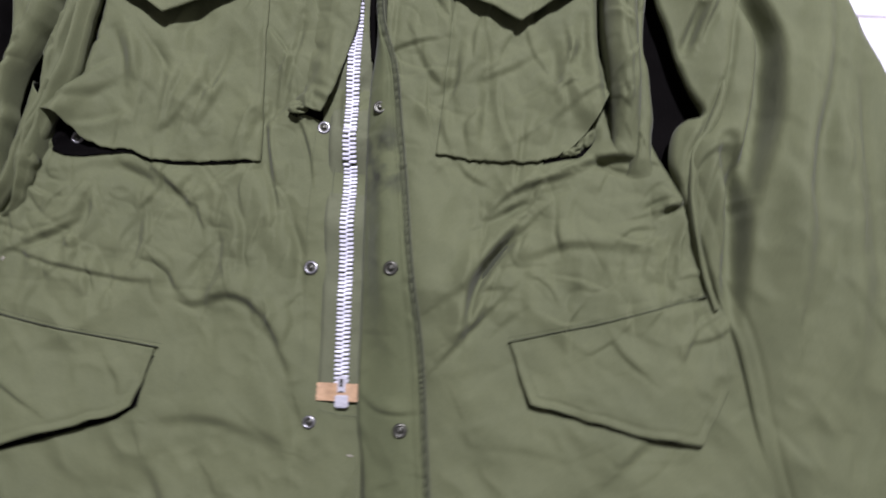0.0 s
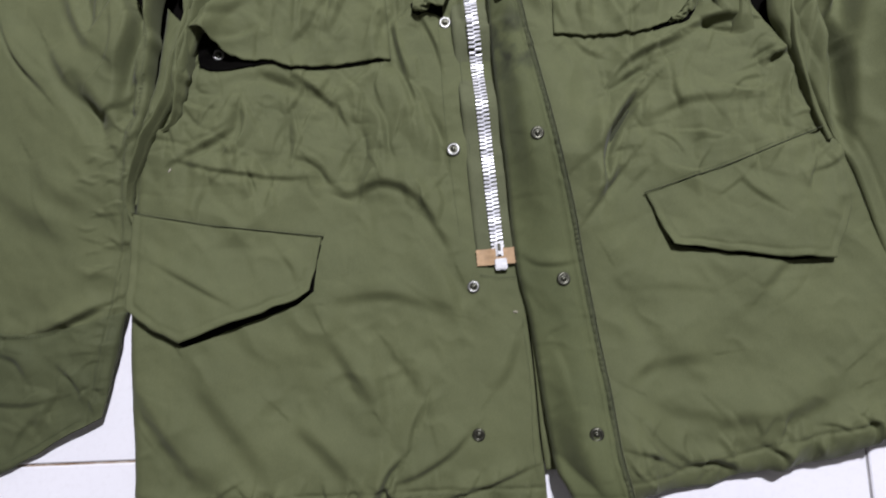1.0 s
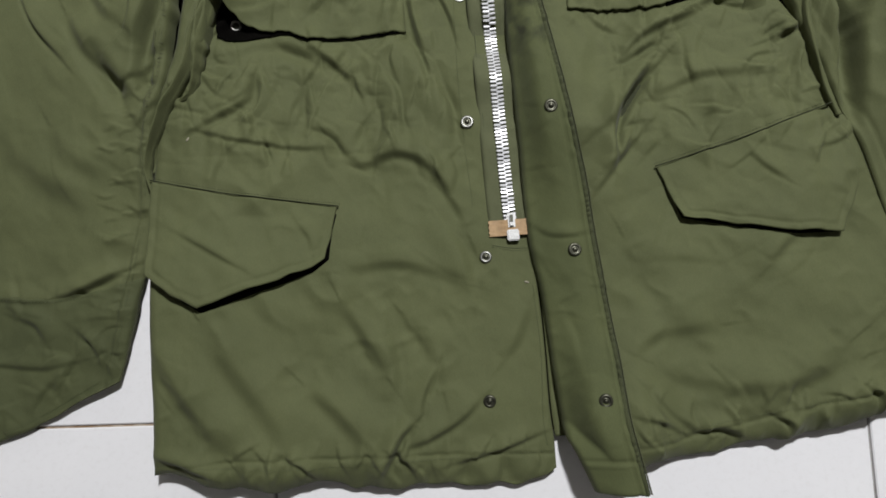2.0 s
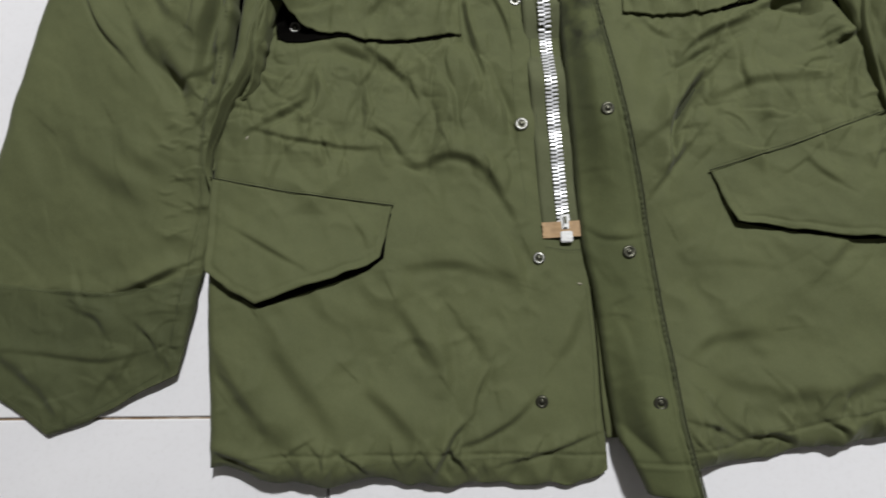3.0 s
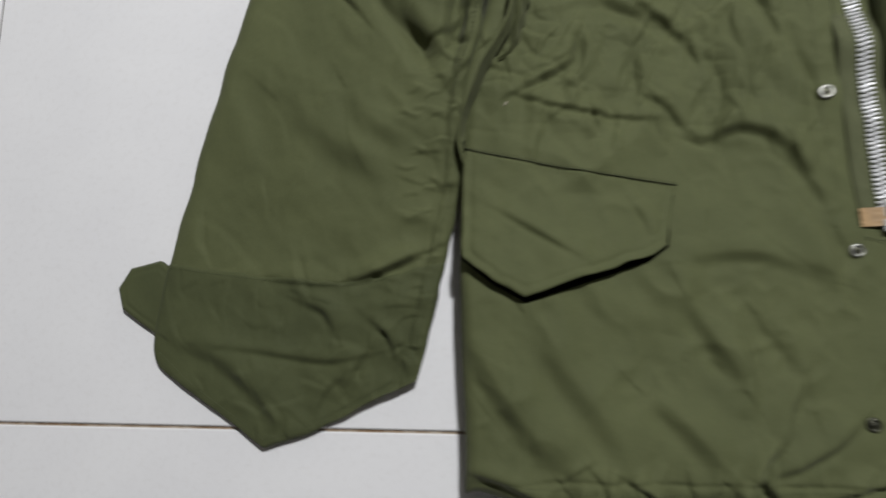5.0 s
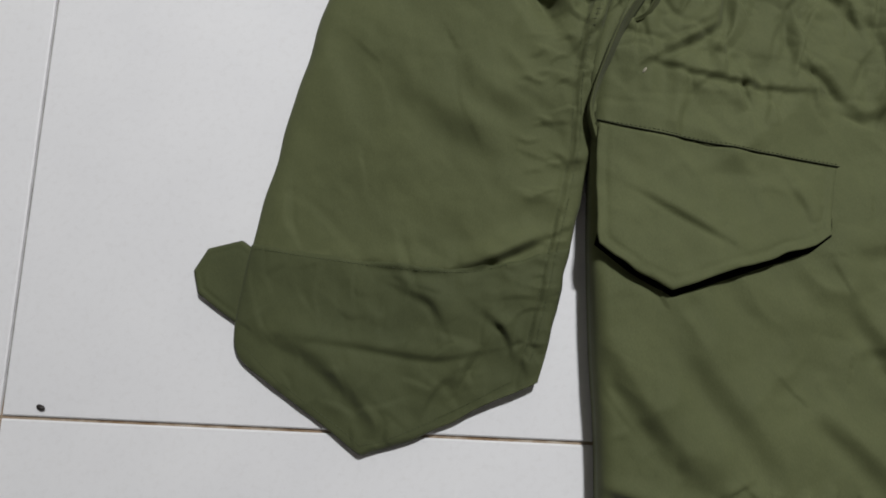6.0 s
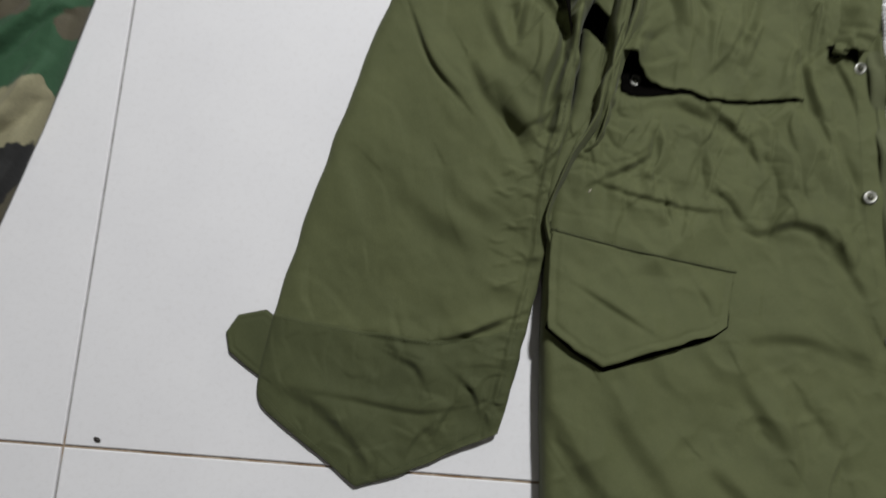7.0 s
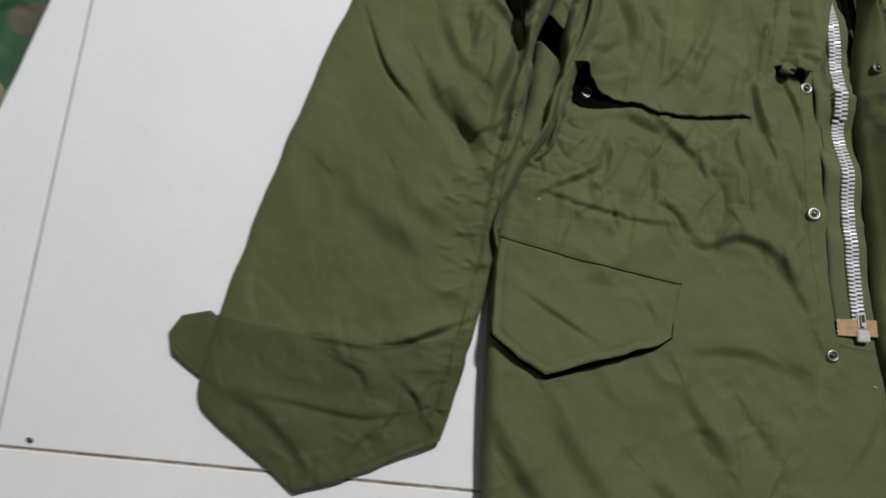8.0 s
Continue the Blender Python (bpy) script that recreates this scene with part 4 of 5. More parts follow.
fold([(0.566, 0.60), (0.560, 0.50), (0.551, 0.458), (0.538, 0.420), (0.526, 0.396), (0.522, 0.366), (0.512, 0.344), (0.498, 0.319), (0.486, 0.288), (0.479, 0.266), (0.478, 0.252), (0.486, 0.226)], 0.012, 0.012, lambda v: 0.052 - 0.014 * smooth(0.6, 1.0, v), 241)
fold([(0.545, 0.46), (0.536, 0.425), (0.533, 0.396), (0.531, 0.362), (0.523, 0.337), (0.507, 0.328)], 0.010, 0.010, lambda v: 0.054 - 0.012 * smooth(0.4, 1.0, v), 243)
fold([(1.186, 0.60), (1.178, 0.50), (1.166, 0.458), (1.154, 0.436), (1.154, 0.393), (1.164, 0.340), (1.182, 0.290)], 0.013, 0.005, lambda v: 0.042 - 0.008 * smooth(0.6, 1.0, v), 245)


fly_top = []


def fly():
    """The facing of the left front, turned over to show its darker inner side and its row of snaps."""
    left = [(0.846, 0.600), (0.852, 0.545), (0.852, 0.515), (0.849, 0.48), (0.850, 0.43), (0.855, 0.35), (0.860, 0.27), (0.8625, 0.21), (0.866, 0.166), (0.875, 0.121), (0.884, 0.038), (0.892, -0.015), (0.905, -0.040), (0.921, -0.076)]
    right = [(0.850, 0.600), (0.856, 0.545), (0.872, 0.498), (0.882, 0.442), (0.900, 0.36), (0.911, 0.30), (0.920, 0.24), (0.927, 0.17), (0.937, 0.09), (0.9445, 0.043), (0.949, 0.012), (0.953, -0.015), (0.958, -0.036), (0.967, -0.077)]
    X, Y, u, v = coons([left[0], (0.846, 0.602), right[0]], [left[-1], (0.944, -0.0775), right[-1]], left, right, 0.002)

    def spring(X, Y, u):
        """The fold leans towards the zip as it springs up; the side next to the zip stays down."""
        up = fly_lift(Y) * np.maximum(0.15 + 0.85 * smooth(0.0, 0.6, u), smooth(0.01, -0.05, Y))
        return X - up * (X - 0.76) / 0.68, Y - up * (Y - 0.08) / 0.68, up

    def level(X, Y, up):
        return up + 0.35 * FRONT(X, Y) + 0.7 * FLY(X, Y) + 0.016 * smooth(0.42, 0.56, Y)

    X, Y, up = spring(X, Y, u)
    Z = 0.023 + 0.013 * smooth(-0.1, 0.75, u) + level(X, Y, up)
    seam = np.exp(-(((u - 0.87) / 0.03) ** 2))
    Z = Z - 0.0026 * seam + 0.0010 * smooth(0.8, 0.97, u) * speckle(X * 0.2, Y, 0.008, 52)
    Z = Z - 0.0016 * np.exp(-(((Y + 0.039) / 0.0018) ** 2)) + 0.0010 * np.exp(-(((Y + 0.043) / 0.0016) ** 2))
    low = 0.013 + up + 0.014 * smooth(0.42, 0.56, Y)
    Z = low + (Z - low) * rounded(rim_distance(X, Y, "l"), 0.004)
    Z = Z - 0.004 + 0.004 * rounded(rim_distance(X, Y, "rb"), 0.004)
    fly_top.extend([X, Y, Z])
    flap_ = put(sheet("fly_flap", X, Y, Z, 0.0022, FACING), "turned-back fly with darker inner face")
    # stitched edge of the fly: a rope of cloth drawn into small uneven puckers by its thread, darkened for its shade
    line = spline([(x - 0.0004, y) for x, y in right], 900)
    nrm = np.gradient(line, axis=0)
    nrm = np.stack([nrm[:, 1], -nrm[:, 0]], 1) / np.linalg.norm(nrm, axis=1)[:, None]
    off = np.array([-0.0044, -0.0030, -0.0014, 0.0004, 0.0020, 0.0034])
    X, Y = line[:, 0:1] + nrm[:, 0:1] * off, line[:, 1:2] + nrm[:, 1:2] * off
    X, Y, up = spring(X, Y, 1.0)
    along = Y * 760 + 9 * speckle(X * 0.1, Y, 0.03, 55) + 2.0 * off * 300
    tuck = (0.5 + 0.5 * np.sin(along)) ** 0.6 * (0.55 + 0.45 * speckle(X * 0.1, Y, 0.018, 56))
    Z = 0.0335 + level(X, Y, up) + np.array([-0.0026, 0.0004, 0.0012, 0.0010, -0.0008, -0.009])
    Z = Z + 0.0030 * (tuck - 0.5) * np.array([0.2, 0.7, 1.0, 1.0, 0.8, 0.2])
    X = X + 0.0018 * tuck * (off > 0)
    under(sheet("fly_edge", X, Y, Z, 0.003, EDGE_SHADE), flap_, "puckered stitched edge of the fly, darkened for its shade")
    off = np.array([-0.0060, -0.0054, -0.0048])
    X, Y = line[:, 0:1] + nrm[:, 0:1] * off, line[:, 1:2] + nrm[:, 1:2] * off
    X, Y, up = spring(X, Y, 1.0)
    Z = 0.0335 + level(X, Y, up) + np.array([-0.0016, 0.0004, -0.0016]) + 0.0004 * np.sin(Y * 1900)
    under(sheet("stitching", X, Y, Z, 0.002, TAPE), flap_, "pale row of stitches")
    # black sheet painting the shade in the opening under the top of the fly
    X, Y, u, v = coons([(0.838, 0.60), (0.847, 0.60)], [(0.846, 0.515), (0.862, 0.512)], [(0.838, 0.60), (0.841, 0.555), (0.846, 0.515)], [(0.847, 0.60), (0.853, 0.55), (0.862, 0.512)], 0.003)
    put(sheet("neck_lining", X, Y, 0.019 + 0.002 * speckle(X, Y, 0.02, 58), 0.001, SHADE_BLACK), "black sheet for the shade in the neck opening")

    # strip of the left front that lies under the edge of the right one
    X, Y, u, v = coons([(0.8715, 0.17), (0.885, 0.17)], [(0.8835, -0.022), (0.905, -0.021)], [(0.8715, 0.17), (0.8775, 0.088), (0.8805, 0.01), (0.8835, -0.022)], [(0.885, 0.17), (0.895, 0.06), (0.905, -0.021)], 0.003)
    put(sheet("underlap", X, Y, 0.0105 + 0.0010 * speckle(X, Y, 0.02, 59), 0.0018, OLIVE), "underlap of the left front")


fly()


def flap(name, top, bottom, left, right, lift, label, seed, extra=None):
    """A pocket flap: sewn down along its top, standing off the pocket along its lower edges."""
    X, Y, u, v = coons(top, bottom, left, right, 0.0020, False)
    worn = np.exp(-rim_distance(X, Y, "blr") / 0.006)
    X, Y = X + 0.0009 * worn * speckle(X, Y, 0.012, seed + 20), Y + 0.0011 * worn * speckle(X, Y, 0.014, seed + 30)
    Z = front_base(X, Y) + 0.45 * FRONT(X, Y) + 0.0032 + lift * v**1.3 + 0.0016 * speckle(X, Y, 0.035, seed) + 0.0007 * speckle(X, Y, 0.012, seed + 40)
    if extra is not None:
        Z = Z + extra(X, Y)
    Z = np.maximum(Z, front_height(X, Y) + 0.003)
    d = rim_distance(X, Y, "blr")
    Z = np.maximum(Z - 0.0010 * np.exp(-(((d - 0.007) / 0.0018) ** 2)), front_height(X, Y) + 0.0020)
    return put(sheet(name, X, Y, Z, 0.0024, OLIVE), label)


def pockets():
    tuck = Relief(61)
    tuck.crease((0.515, 0.190), (0.545, 0.172), (0.580, 0.152), 0.004, 0.014, 0.004)
    tuck.crease((0.63, 0.20), (0.64, 0.185), (0.645, 0.17), 0.005, 0.012, 0.003)
    tuck.crease((1.085, 0.27), (1.10, 0.245), (1.125, 0.225), 0.004, 0.014, 0.004)
    flap("hip_pocket_flap", [(0.485, 0.2445), (0.53, 0.235), (0.58, 0.2265), (0.669, 0.216)], [(0.484, 0.149), (0.509, 0.130), (0.537, 0.115), (0.60, 0.138), (0.645, 0.154), (0.658, 0.163)],
         [(0.485, 0.2445), (0.4835, 0.20), (0.484, 0.149)], [(0.669, 0.216), (0.664, 0.19), (0.658, 0.163)], 0.008, "pointed hip pocket flap standing slightly open", 62, tuck)
    flap("hip_pocket_flap", [(1.002, 0.247), (1.09, 0.272), (1.176, 0.302)], [(1.023, 0.194), (1.075, 0.184), (1.128, 0.174), (1.174, 0.172)],
         [(1.002, 0.247), (1.012, 0.22), (1.023, 0.194)], [(1.176, 0.302), (1.192, 0.26), (1.196, 0.22), (1.174, 0.172)], 0.005, "pointed hip pocket flap standing slightly open", 63, lambda X, Y: tuck(X, Y) - 0.006 * smooth(1.150, 1.185, X))
    # black lining and painted shade inside the gaping chest pocket
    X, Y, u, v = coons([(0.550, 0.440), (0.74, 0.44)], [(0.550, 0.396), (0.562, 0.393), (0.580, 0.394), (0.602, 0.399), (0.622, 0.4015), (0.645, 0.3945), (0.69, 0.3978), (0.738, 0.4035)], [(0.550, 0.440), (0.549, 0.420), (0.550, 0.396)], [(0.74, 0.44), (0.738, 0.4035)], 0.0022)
    put(sheet("pocket_lining", X, Y, front_height(X, Y) + 0.0022, 0.001, SHADE_BLACK), "black lining and painted shade inside the open pocket corner")
    # black shade under the hip flaps, and in the bunched corner of the other chest pocket
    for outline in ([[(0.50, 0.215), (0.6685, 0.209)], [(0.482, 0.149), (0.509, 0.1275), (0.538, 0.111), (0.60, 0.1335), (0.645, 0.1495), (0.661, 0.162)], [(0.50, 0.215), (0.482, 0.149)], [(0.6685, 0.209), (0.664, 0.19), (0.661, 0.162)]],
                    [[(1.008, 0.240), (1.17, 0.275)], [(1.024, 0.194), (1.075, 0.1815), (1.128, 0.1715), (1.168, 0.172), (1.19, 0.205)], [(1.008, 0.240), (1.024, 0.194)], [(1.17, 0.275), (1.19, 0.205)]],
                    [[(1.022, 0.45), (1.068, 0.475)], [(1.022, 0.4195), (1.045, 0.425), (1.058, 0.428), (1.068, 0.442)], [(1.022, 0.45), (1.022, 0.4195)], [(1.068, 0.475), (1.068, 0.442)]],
                    # black patch for the shade under the rolled edge
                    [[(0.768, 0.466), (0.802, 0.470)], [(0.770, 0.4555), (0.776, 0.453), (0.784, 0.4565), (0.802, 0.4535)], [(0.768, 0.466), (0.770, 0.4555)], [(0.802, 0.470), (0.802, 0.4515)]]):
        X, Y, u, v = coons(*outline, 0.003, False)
        put(sheet("pocket_lining", X, Y, front_height(X, Y) + 0.0012, 0.001, SHADE_BLACK), "black sheet standing in for shade under an edge")
    # patch pockets on the chest
    X, Y, u, v = coons([(0.555, 0.72), (0.73, 0.72)], [(0.546, 0.430), (0.557, 0.428), (0.568, 0.419), (0.580, 0.409), (0.605, 0.404), (0.622, 0.404), (0.645, 0.397), (0.69, 0.400), (0.745, 0.406)],
                       [(0.555, 0.72), (0.553, 0.55), (0.546, 0.430)], [(0.73, 0.72), (0.736, 0.57), (0.745, 0.406)], 0.0022)
    Y = Y + 0.0013 * np.exp(-rim_distance(X, Y, "b") / 0.003) * (speckle(X, X, 0.007, 271) + 0.6 * speckle(X, X, 0.003, 272))
    Z = front_height(X, Y) + 0.0010 * rounded(rim_distance(X, Y, "r"), 0.006) + 0.0026
    Z = Z + 0.026 * np.exp(-(((X - 0.553) / 0.022) ** 2 + ((Y - 0.425) / 0.05) ** 2)) + 0.001 * np.exp(-((Y - 0.40) / 0.03) ** 2)
    Z = Z - 0.0010 * np.exp(-(((rim_distance(X, Y, "r") - 0.006) / 0.0018) ** 2))
    Z = Z + 0.0035 * speckle(X + 0.3 * Y, Y * 0.35, 0.022, 181) * smooth(0.52, 0.40, Y) * smooth(0.68, 0.58, X)
    Z = np.maximum(Z, front_height(X, Y) + 0.0026)
    put(sheet("chest_pocket", X, Y, Z, 0.002, OLIVE), "patch pocket gaping at its lower corner")
    X, Y, u, v = coons([(0.93, 0.72), (1.08, 0.72)], [(0.918, 0.423), (0.968, 0.4195), (1.015, 0.421), (1.04, 0.430), (1.058, 0.447), (1.072, 0.470)],
                       [(0.93, 0.72), (0.924, 0.57), (0.918, 0.423)], [(1.08, 0.72), (1.082, 0.56), (1.086, 0.51), (1.072, 0.470)], 0.0022)
    Y = Y + 0.0013 * np.exp(-rim_distance(X, Y, "b") / 0.003) * (speckle(X, X, 0.007, 273) + 0.6 * speckle(X, X, 0.003, 274))
    Z = front_height(X, Y) + 0.0010 * rounded(rim_distance(X, Y, "l"), 0.006) + 0.0024
    Z = Z + 0.020 * np.exp(-(((X - 1.07) / 0.035) ** 2 + ((Y - 0.47) / 0.05) ** 2)) + 0.001 * np.exp(-((Y - 0.42) / 0.03) ** 2)
    Z = Z + 0.003 * speckle(X + 0.3 * Y, Y * 0.35, 0.022, 183) * smooth(0.52, 0.40, Y) * smooth(0.98, 1.05, X)
    Z = np.maximum(Z, front_height(X, Y) + 0.0024)
    put(sheet("chest_pocket", X, Y, Z, 0.002, OLIVE), "patch pocket bunched at its lower corner")
    flap("chest_pocket_flap", [(0.552, 0.70), (0.737, 0.70)], [(0.550, 0.60), (0.60, 0.566), (0.640, 0.541), (0.69, 0.569), (0.735, 0.60)],
         [(0.552, 0.70), (0.550, 0.60)], [(0.737, 0.70), (0.735, 0.60)], 0.014, "pointed chest pocket flap", 64, lambda X, Y: 0.007 + 0 * X)
    flap("chest_pocket_flap", [(0.915, 0.70), (1.08, 0.70)], [(0.913, 0.605), (0.945, 0.578), (0.991, 0.557), (1.03, 0.585), (1.075, 0.62)],
         [(0.915, 0.70), (0.913, 0.605)], [(1.08, 0.70), (1.075, 0.62)], 0.012, "pointed chest pocket flap", 65, lambda X, Y: 0.007 + 0 * X)
    # the edge of the right front, rolled back above the zip
    X, Y, u, v = coons([(0.775, 0.72), (0.82, 0.72)], [(0.766, 0.452), (0.778, 0.460), (0.792, 0.458), (0.803, 0.456)],
                       [(0.775, 0.72), (0.768, 0.56), (0.766, 0.452)], [(0.82, 0.72), (0.831, 0.580), (0.824, 0.525), (0.814, 0.481), (0.803, 0.456)], 0.002)
    Z = front_height(X, Y) - 0.003 + 0.018 * smooth(0.05, 0.85, u) + 0.003 * speckle(X, Y * 0.4, 0.018, 66) + 0.004 * speckle(X + Y, Y, 0.012, 67) * smooth(0.54, 0.46, Y)
    Z = Z - 0.003 * crinkle(X, Y * 0.6, 0.02, 68)
    put(sheet("rolled_edge", X, Y, Z, 0.0022, OLIVE), "front edge rolled back on itself")


pockets()


def tuft(x, y, z, size, turn, seed):
    """A knot of bunched, frayed cloth at a torn corner."""
    bm = bmesh.new()
    bmesh.ops.create_icosphere(bm, subdivisions=4, radius=1)
    co = np.array([v.co[:] for v in bm.verts])
    d = 1 + 0.42 * speckle(co[:, 0] + 0.7 * co[:, 2], co[:, 1], 0.45, seed) - 0.30 * crinkle(co[:, 0], co[:, 1] + co[:, 2], 0.5, seed + 2)
    for vert, k in zip(bm.verts, d):
        vert.co = Vector((vert.co.x * size[0], vert.co.y * size[1], vert.co.z * size[2])) * float(k)
    bmesh.ops.transform(bm, matrix=Matrix.Translation((x, y, z)) @ Matrix.Rotation(math.radians(turn), 4, "Z"), verts=bm.verts)
    put(from_bm("bunched_corner", bm, OLIVE), "knot of bunched frayed cloth")
    gen = random.Random(seed)
    for _ in range(5):
        a, far = gen.uniform(3.6, 5.8), gen.uniform(0.006, 0.014)
        pts = [(x, y, z), (x + 0.6 * far * math.cos(a), y + 0.6 * far * math.sin(a), z - 0.002), (x + far * math.cos(a + 0.4), y + far * math.sin(a + 0.4), z - 0.006)]
        c = bpy.data.curves.new("loose_thread", "CURVE")
        c.dimensions, c.bevel_depth, c.bevel_resolution = "3D", 0.00028, 1
        sp = c.splines.new("POLY")
        line = spline(pts, 8)
        sp.points.add(len(line) - 1)
        for p, q in zip(sp.points, line):
            p.co = (*q, 1)
        c.materials.append(STITCH)
        put(new("loose_thread", c))


tuft(1.059, 0.446, front_z(1.059, 0.446) + 0.010, (0.008, 0.012, 0.006), -35, 301)
tuft(1.047, 0.432, front_z(1.047, 0.432) + 0.006, (0.009, 0.005, 0.005), 20, 305)
tuft(0.778, 0.460, front_z(0.778, 0.460) + 0.006, (0.010, 0.006, 0.005), 12, 311)


def zipper():
    run = [(0.821, 0.66), (0.825, 0.60), (0.827, 0.555), (0.830, 0.50), (0.8335, 0.43), (0.838, 0.36), (0.842, 0.29), (0.846, 0.22), (0.8485, 0.188)]
    line = spline(run, 230)
    nrm = np.gradient(line, axis=0)
    nrm = np.stack([-nrm[:, 1], nrm[:, 0]], 1) / np.linalg.norm(nrm, axis=1)[:, None]
    off = np.linspace(-0.022, 0.018, 15)
    X, Y = line[:, 0:1] + nrm[:, 0:1] * off, line[:, 1:2] + nrm[:, 1:2] * off
    ripple = lambda y: 0.0042 * np.sin(y * 74 + 1.0) * smooth(0.22, 0.38, y)
    Z = front_height(X, Y) + 0.0030 + ripple(Y)
    Z = Z - 0.0022 + 0.0022 * rounded(rim_distance(X, Y, "lr"), 0.003)
    tape = put(sheet("zipper", X, Y, Z, 0.0014, TAPE), "open metal zipper on an olive tape")
    bpy.context.view_layer.update()
    # one tooth: a rounded bar with a sunk waist; two rows mesh like cogs
    bm = box_bm(0.0073, 0.0028, 0.0030, (0, 0, 0.0015), 0.0006, 1)
    for vert in bm.verts:
        vert.co.z += 0.0003 * (1 - (vert.co.x / 0.0036) ** 2) * (vert.co.z > 0.0015)
        vert.co.y *= 1 - 0.25 * (abs(vert.co.x) / 0.0036) ** 3
    first = from_bm("tooth", bm, ALUMINIUM, False)
    n = 204
    path = spline(run[1:], n)
    slope = np.gradient(path, axis=0)
    gen = random.Random(8)
    height = front_height(path[:, 0:1], path[:, 1:2])[:, 0] + 0.0030 + ripple(path[:, 1])
    tip = np.gradient(height) / np.linalg.norm(slope, axis=1)
    for k in range(n):
        ob = first if k == 0 else new("tooth", first.data)
        turn = math.degrees(math.atan2(slope[k, 1], slope[k, 0])) + 90
        side = 0.0030 if k % 2 else -0.0030
        mw = pose(path[k, 0] + side, path[k, 1], height[k], gen.uniform(-4, 4) - math.degrees(math.atan(tip[k])), gen.uniform(-4, 4), turn + gen.uniform(-2, 2) + (3 if k % 2 else -3))
        ob.parent = tape
        ob.matrix_parent_inverse = tape.matrix_world.inverted()
        ob.matrix_basis = mw
    # slider with its pull, and the box at the foot
    z = front_z(0.853, 0.19) + 0.003
    bm = box_bm(0.0098, 0.016, 0.0042, (0, 0.006, 0.0022), 0.0012, 2)
    bmesh.ops.create_cube(bm, size=1, matrix=Matrix.Translation((0, 0.006, 0.0056)) @ Matrix.Diagonal((0.0038, 0.011, 0.003, 1)))
    slider = from_bm("slider", bm, ZINC, False)
    slider.matrix_world = pose(0.8490, 0.1905, z, 0, 0, 3)
    under_tape(slider, tape)
    slot = from_bm("slider_slot", box_bm(0.0030, 0.0075, 0.0012, (0, 0.008, 0.0072), 0.0004, 1), BRASS, False)
    slot.matrix_world = pose(0.8490, 0.1905, z, 0, 0, 3)
    under_tape(slot, tape)
    box = from_bm("retainer_box", box_bm(0.0122, 0.0115, 0.0050, (0, 0, 0.003), 0.001, 2), ZINC, False)
    box.matrix_world = pose(0.8500, 0.1815, z, 0, 0, 3)
    under_tape(box, tape)
    bm = bmesh.new()
    bmesh.ops.create_grid(bm, x_segments=16, y_segments=8, size=0.5)
    for vert in bm.verts:
        vert.co = (vert.co.x * 0.039 + 0.0006 * math.sin(vert.co.y * 30), vert.co.y * 0.0165, 0.0006 * math.sin(vert.co.x * 9 + 1))
    bmesh.ops.solidify(bm, geom=bm.faces[:], thickness=0.0007)
    patch = from_bm("reinforcing_tape", bm, PAPER, False)
    patch.matrix_world = pose(0.8450, 0.1895, z + 0.0030, 0, -2, 2)
    under_tape(patch, tape, "brown reinforcing tape patch")


def under_tape(ob, tape, label=""):
    mw = ob.matrix_world.copy()
    ob.parent = tape
    ob.matrix_parent_inverse = tape.matrix_world.inverted()
    ob.matrix_basis = mw
    return tagged(ob, label=label)


zipper()


def snaps():
    """Ring snaps down both fronts."""
    ring = [(0.0040, 0.0003), (0.0043, 0.0013), (0.0052, 0.0017), (0.0064, 0.0015), (0.0072, 0.0007), (0.0074, -0.0004)]
    for x, y, z, metal, size in ((0.804, 0.445, None, STEEL, 1), (0.807, 0.304, None, STEEL, 1.05), (0.821, 0.160, None, STEEL, 0.95), (0.819, 0.015, None, BRASS, 0.95),
                                (0.863, 0.459, "fly", BRASS, 0.95), (0.8895, 0.304, "fly", BRASS, 1), (0.9085, 0.162, "fly", BRASS, 1), (0.926, 0.016, "fly", BRASS, 1),
                                (0.566, 0.413, 0.0, STEEL, 0.95)):
        if z == "fly":
            near = ((fly_top[0] - x) ** 2 + (fly_top[1] - y) ** 2).argmin()
            z = float(fly_top[2].flat[near]) + 0.0002
        else:
            z = front_z(x, y) + (0.0005 if z is None else 0.0025)
        big = 0.92 * size
        outer = from_bm("snap", lathe_bm([(r * big, h) for r, h in ring], 24), metal)
        outer.matrix_world = pose(x, y, z, random.uniform(-6, 6), random.uniform(-6, 6), 0)
        mw = outer.matrix_world.copy()
        outer.parent = jacket
        outer.matrix_parent_inverse = jacket.matrix_world.inverted()
        outer.matrix_basis = mw
        stud = from_bm("stud", lathe_bm([(0.0043 * big, 0.0006), (0.0036 * big, 0.0004), (0.0026, 0.0006), (0.0019, 0.0012), (0.0018, 0.0026), (0.0011, 0.0031), (0, 0.0028)], 16), BRASS)
        bpy.context.view_layer.update()
        stud.parent = outer
        stud.matrix_basis = Matrix.Identity(4)


snaps()


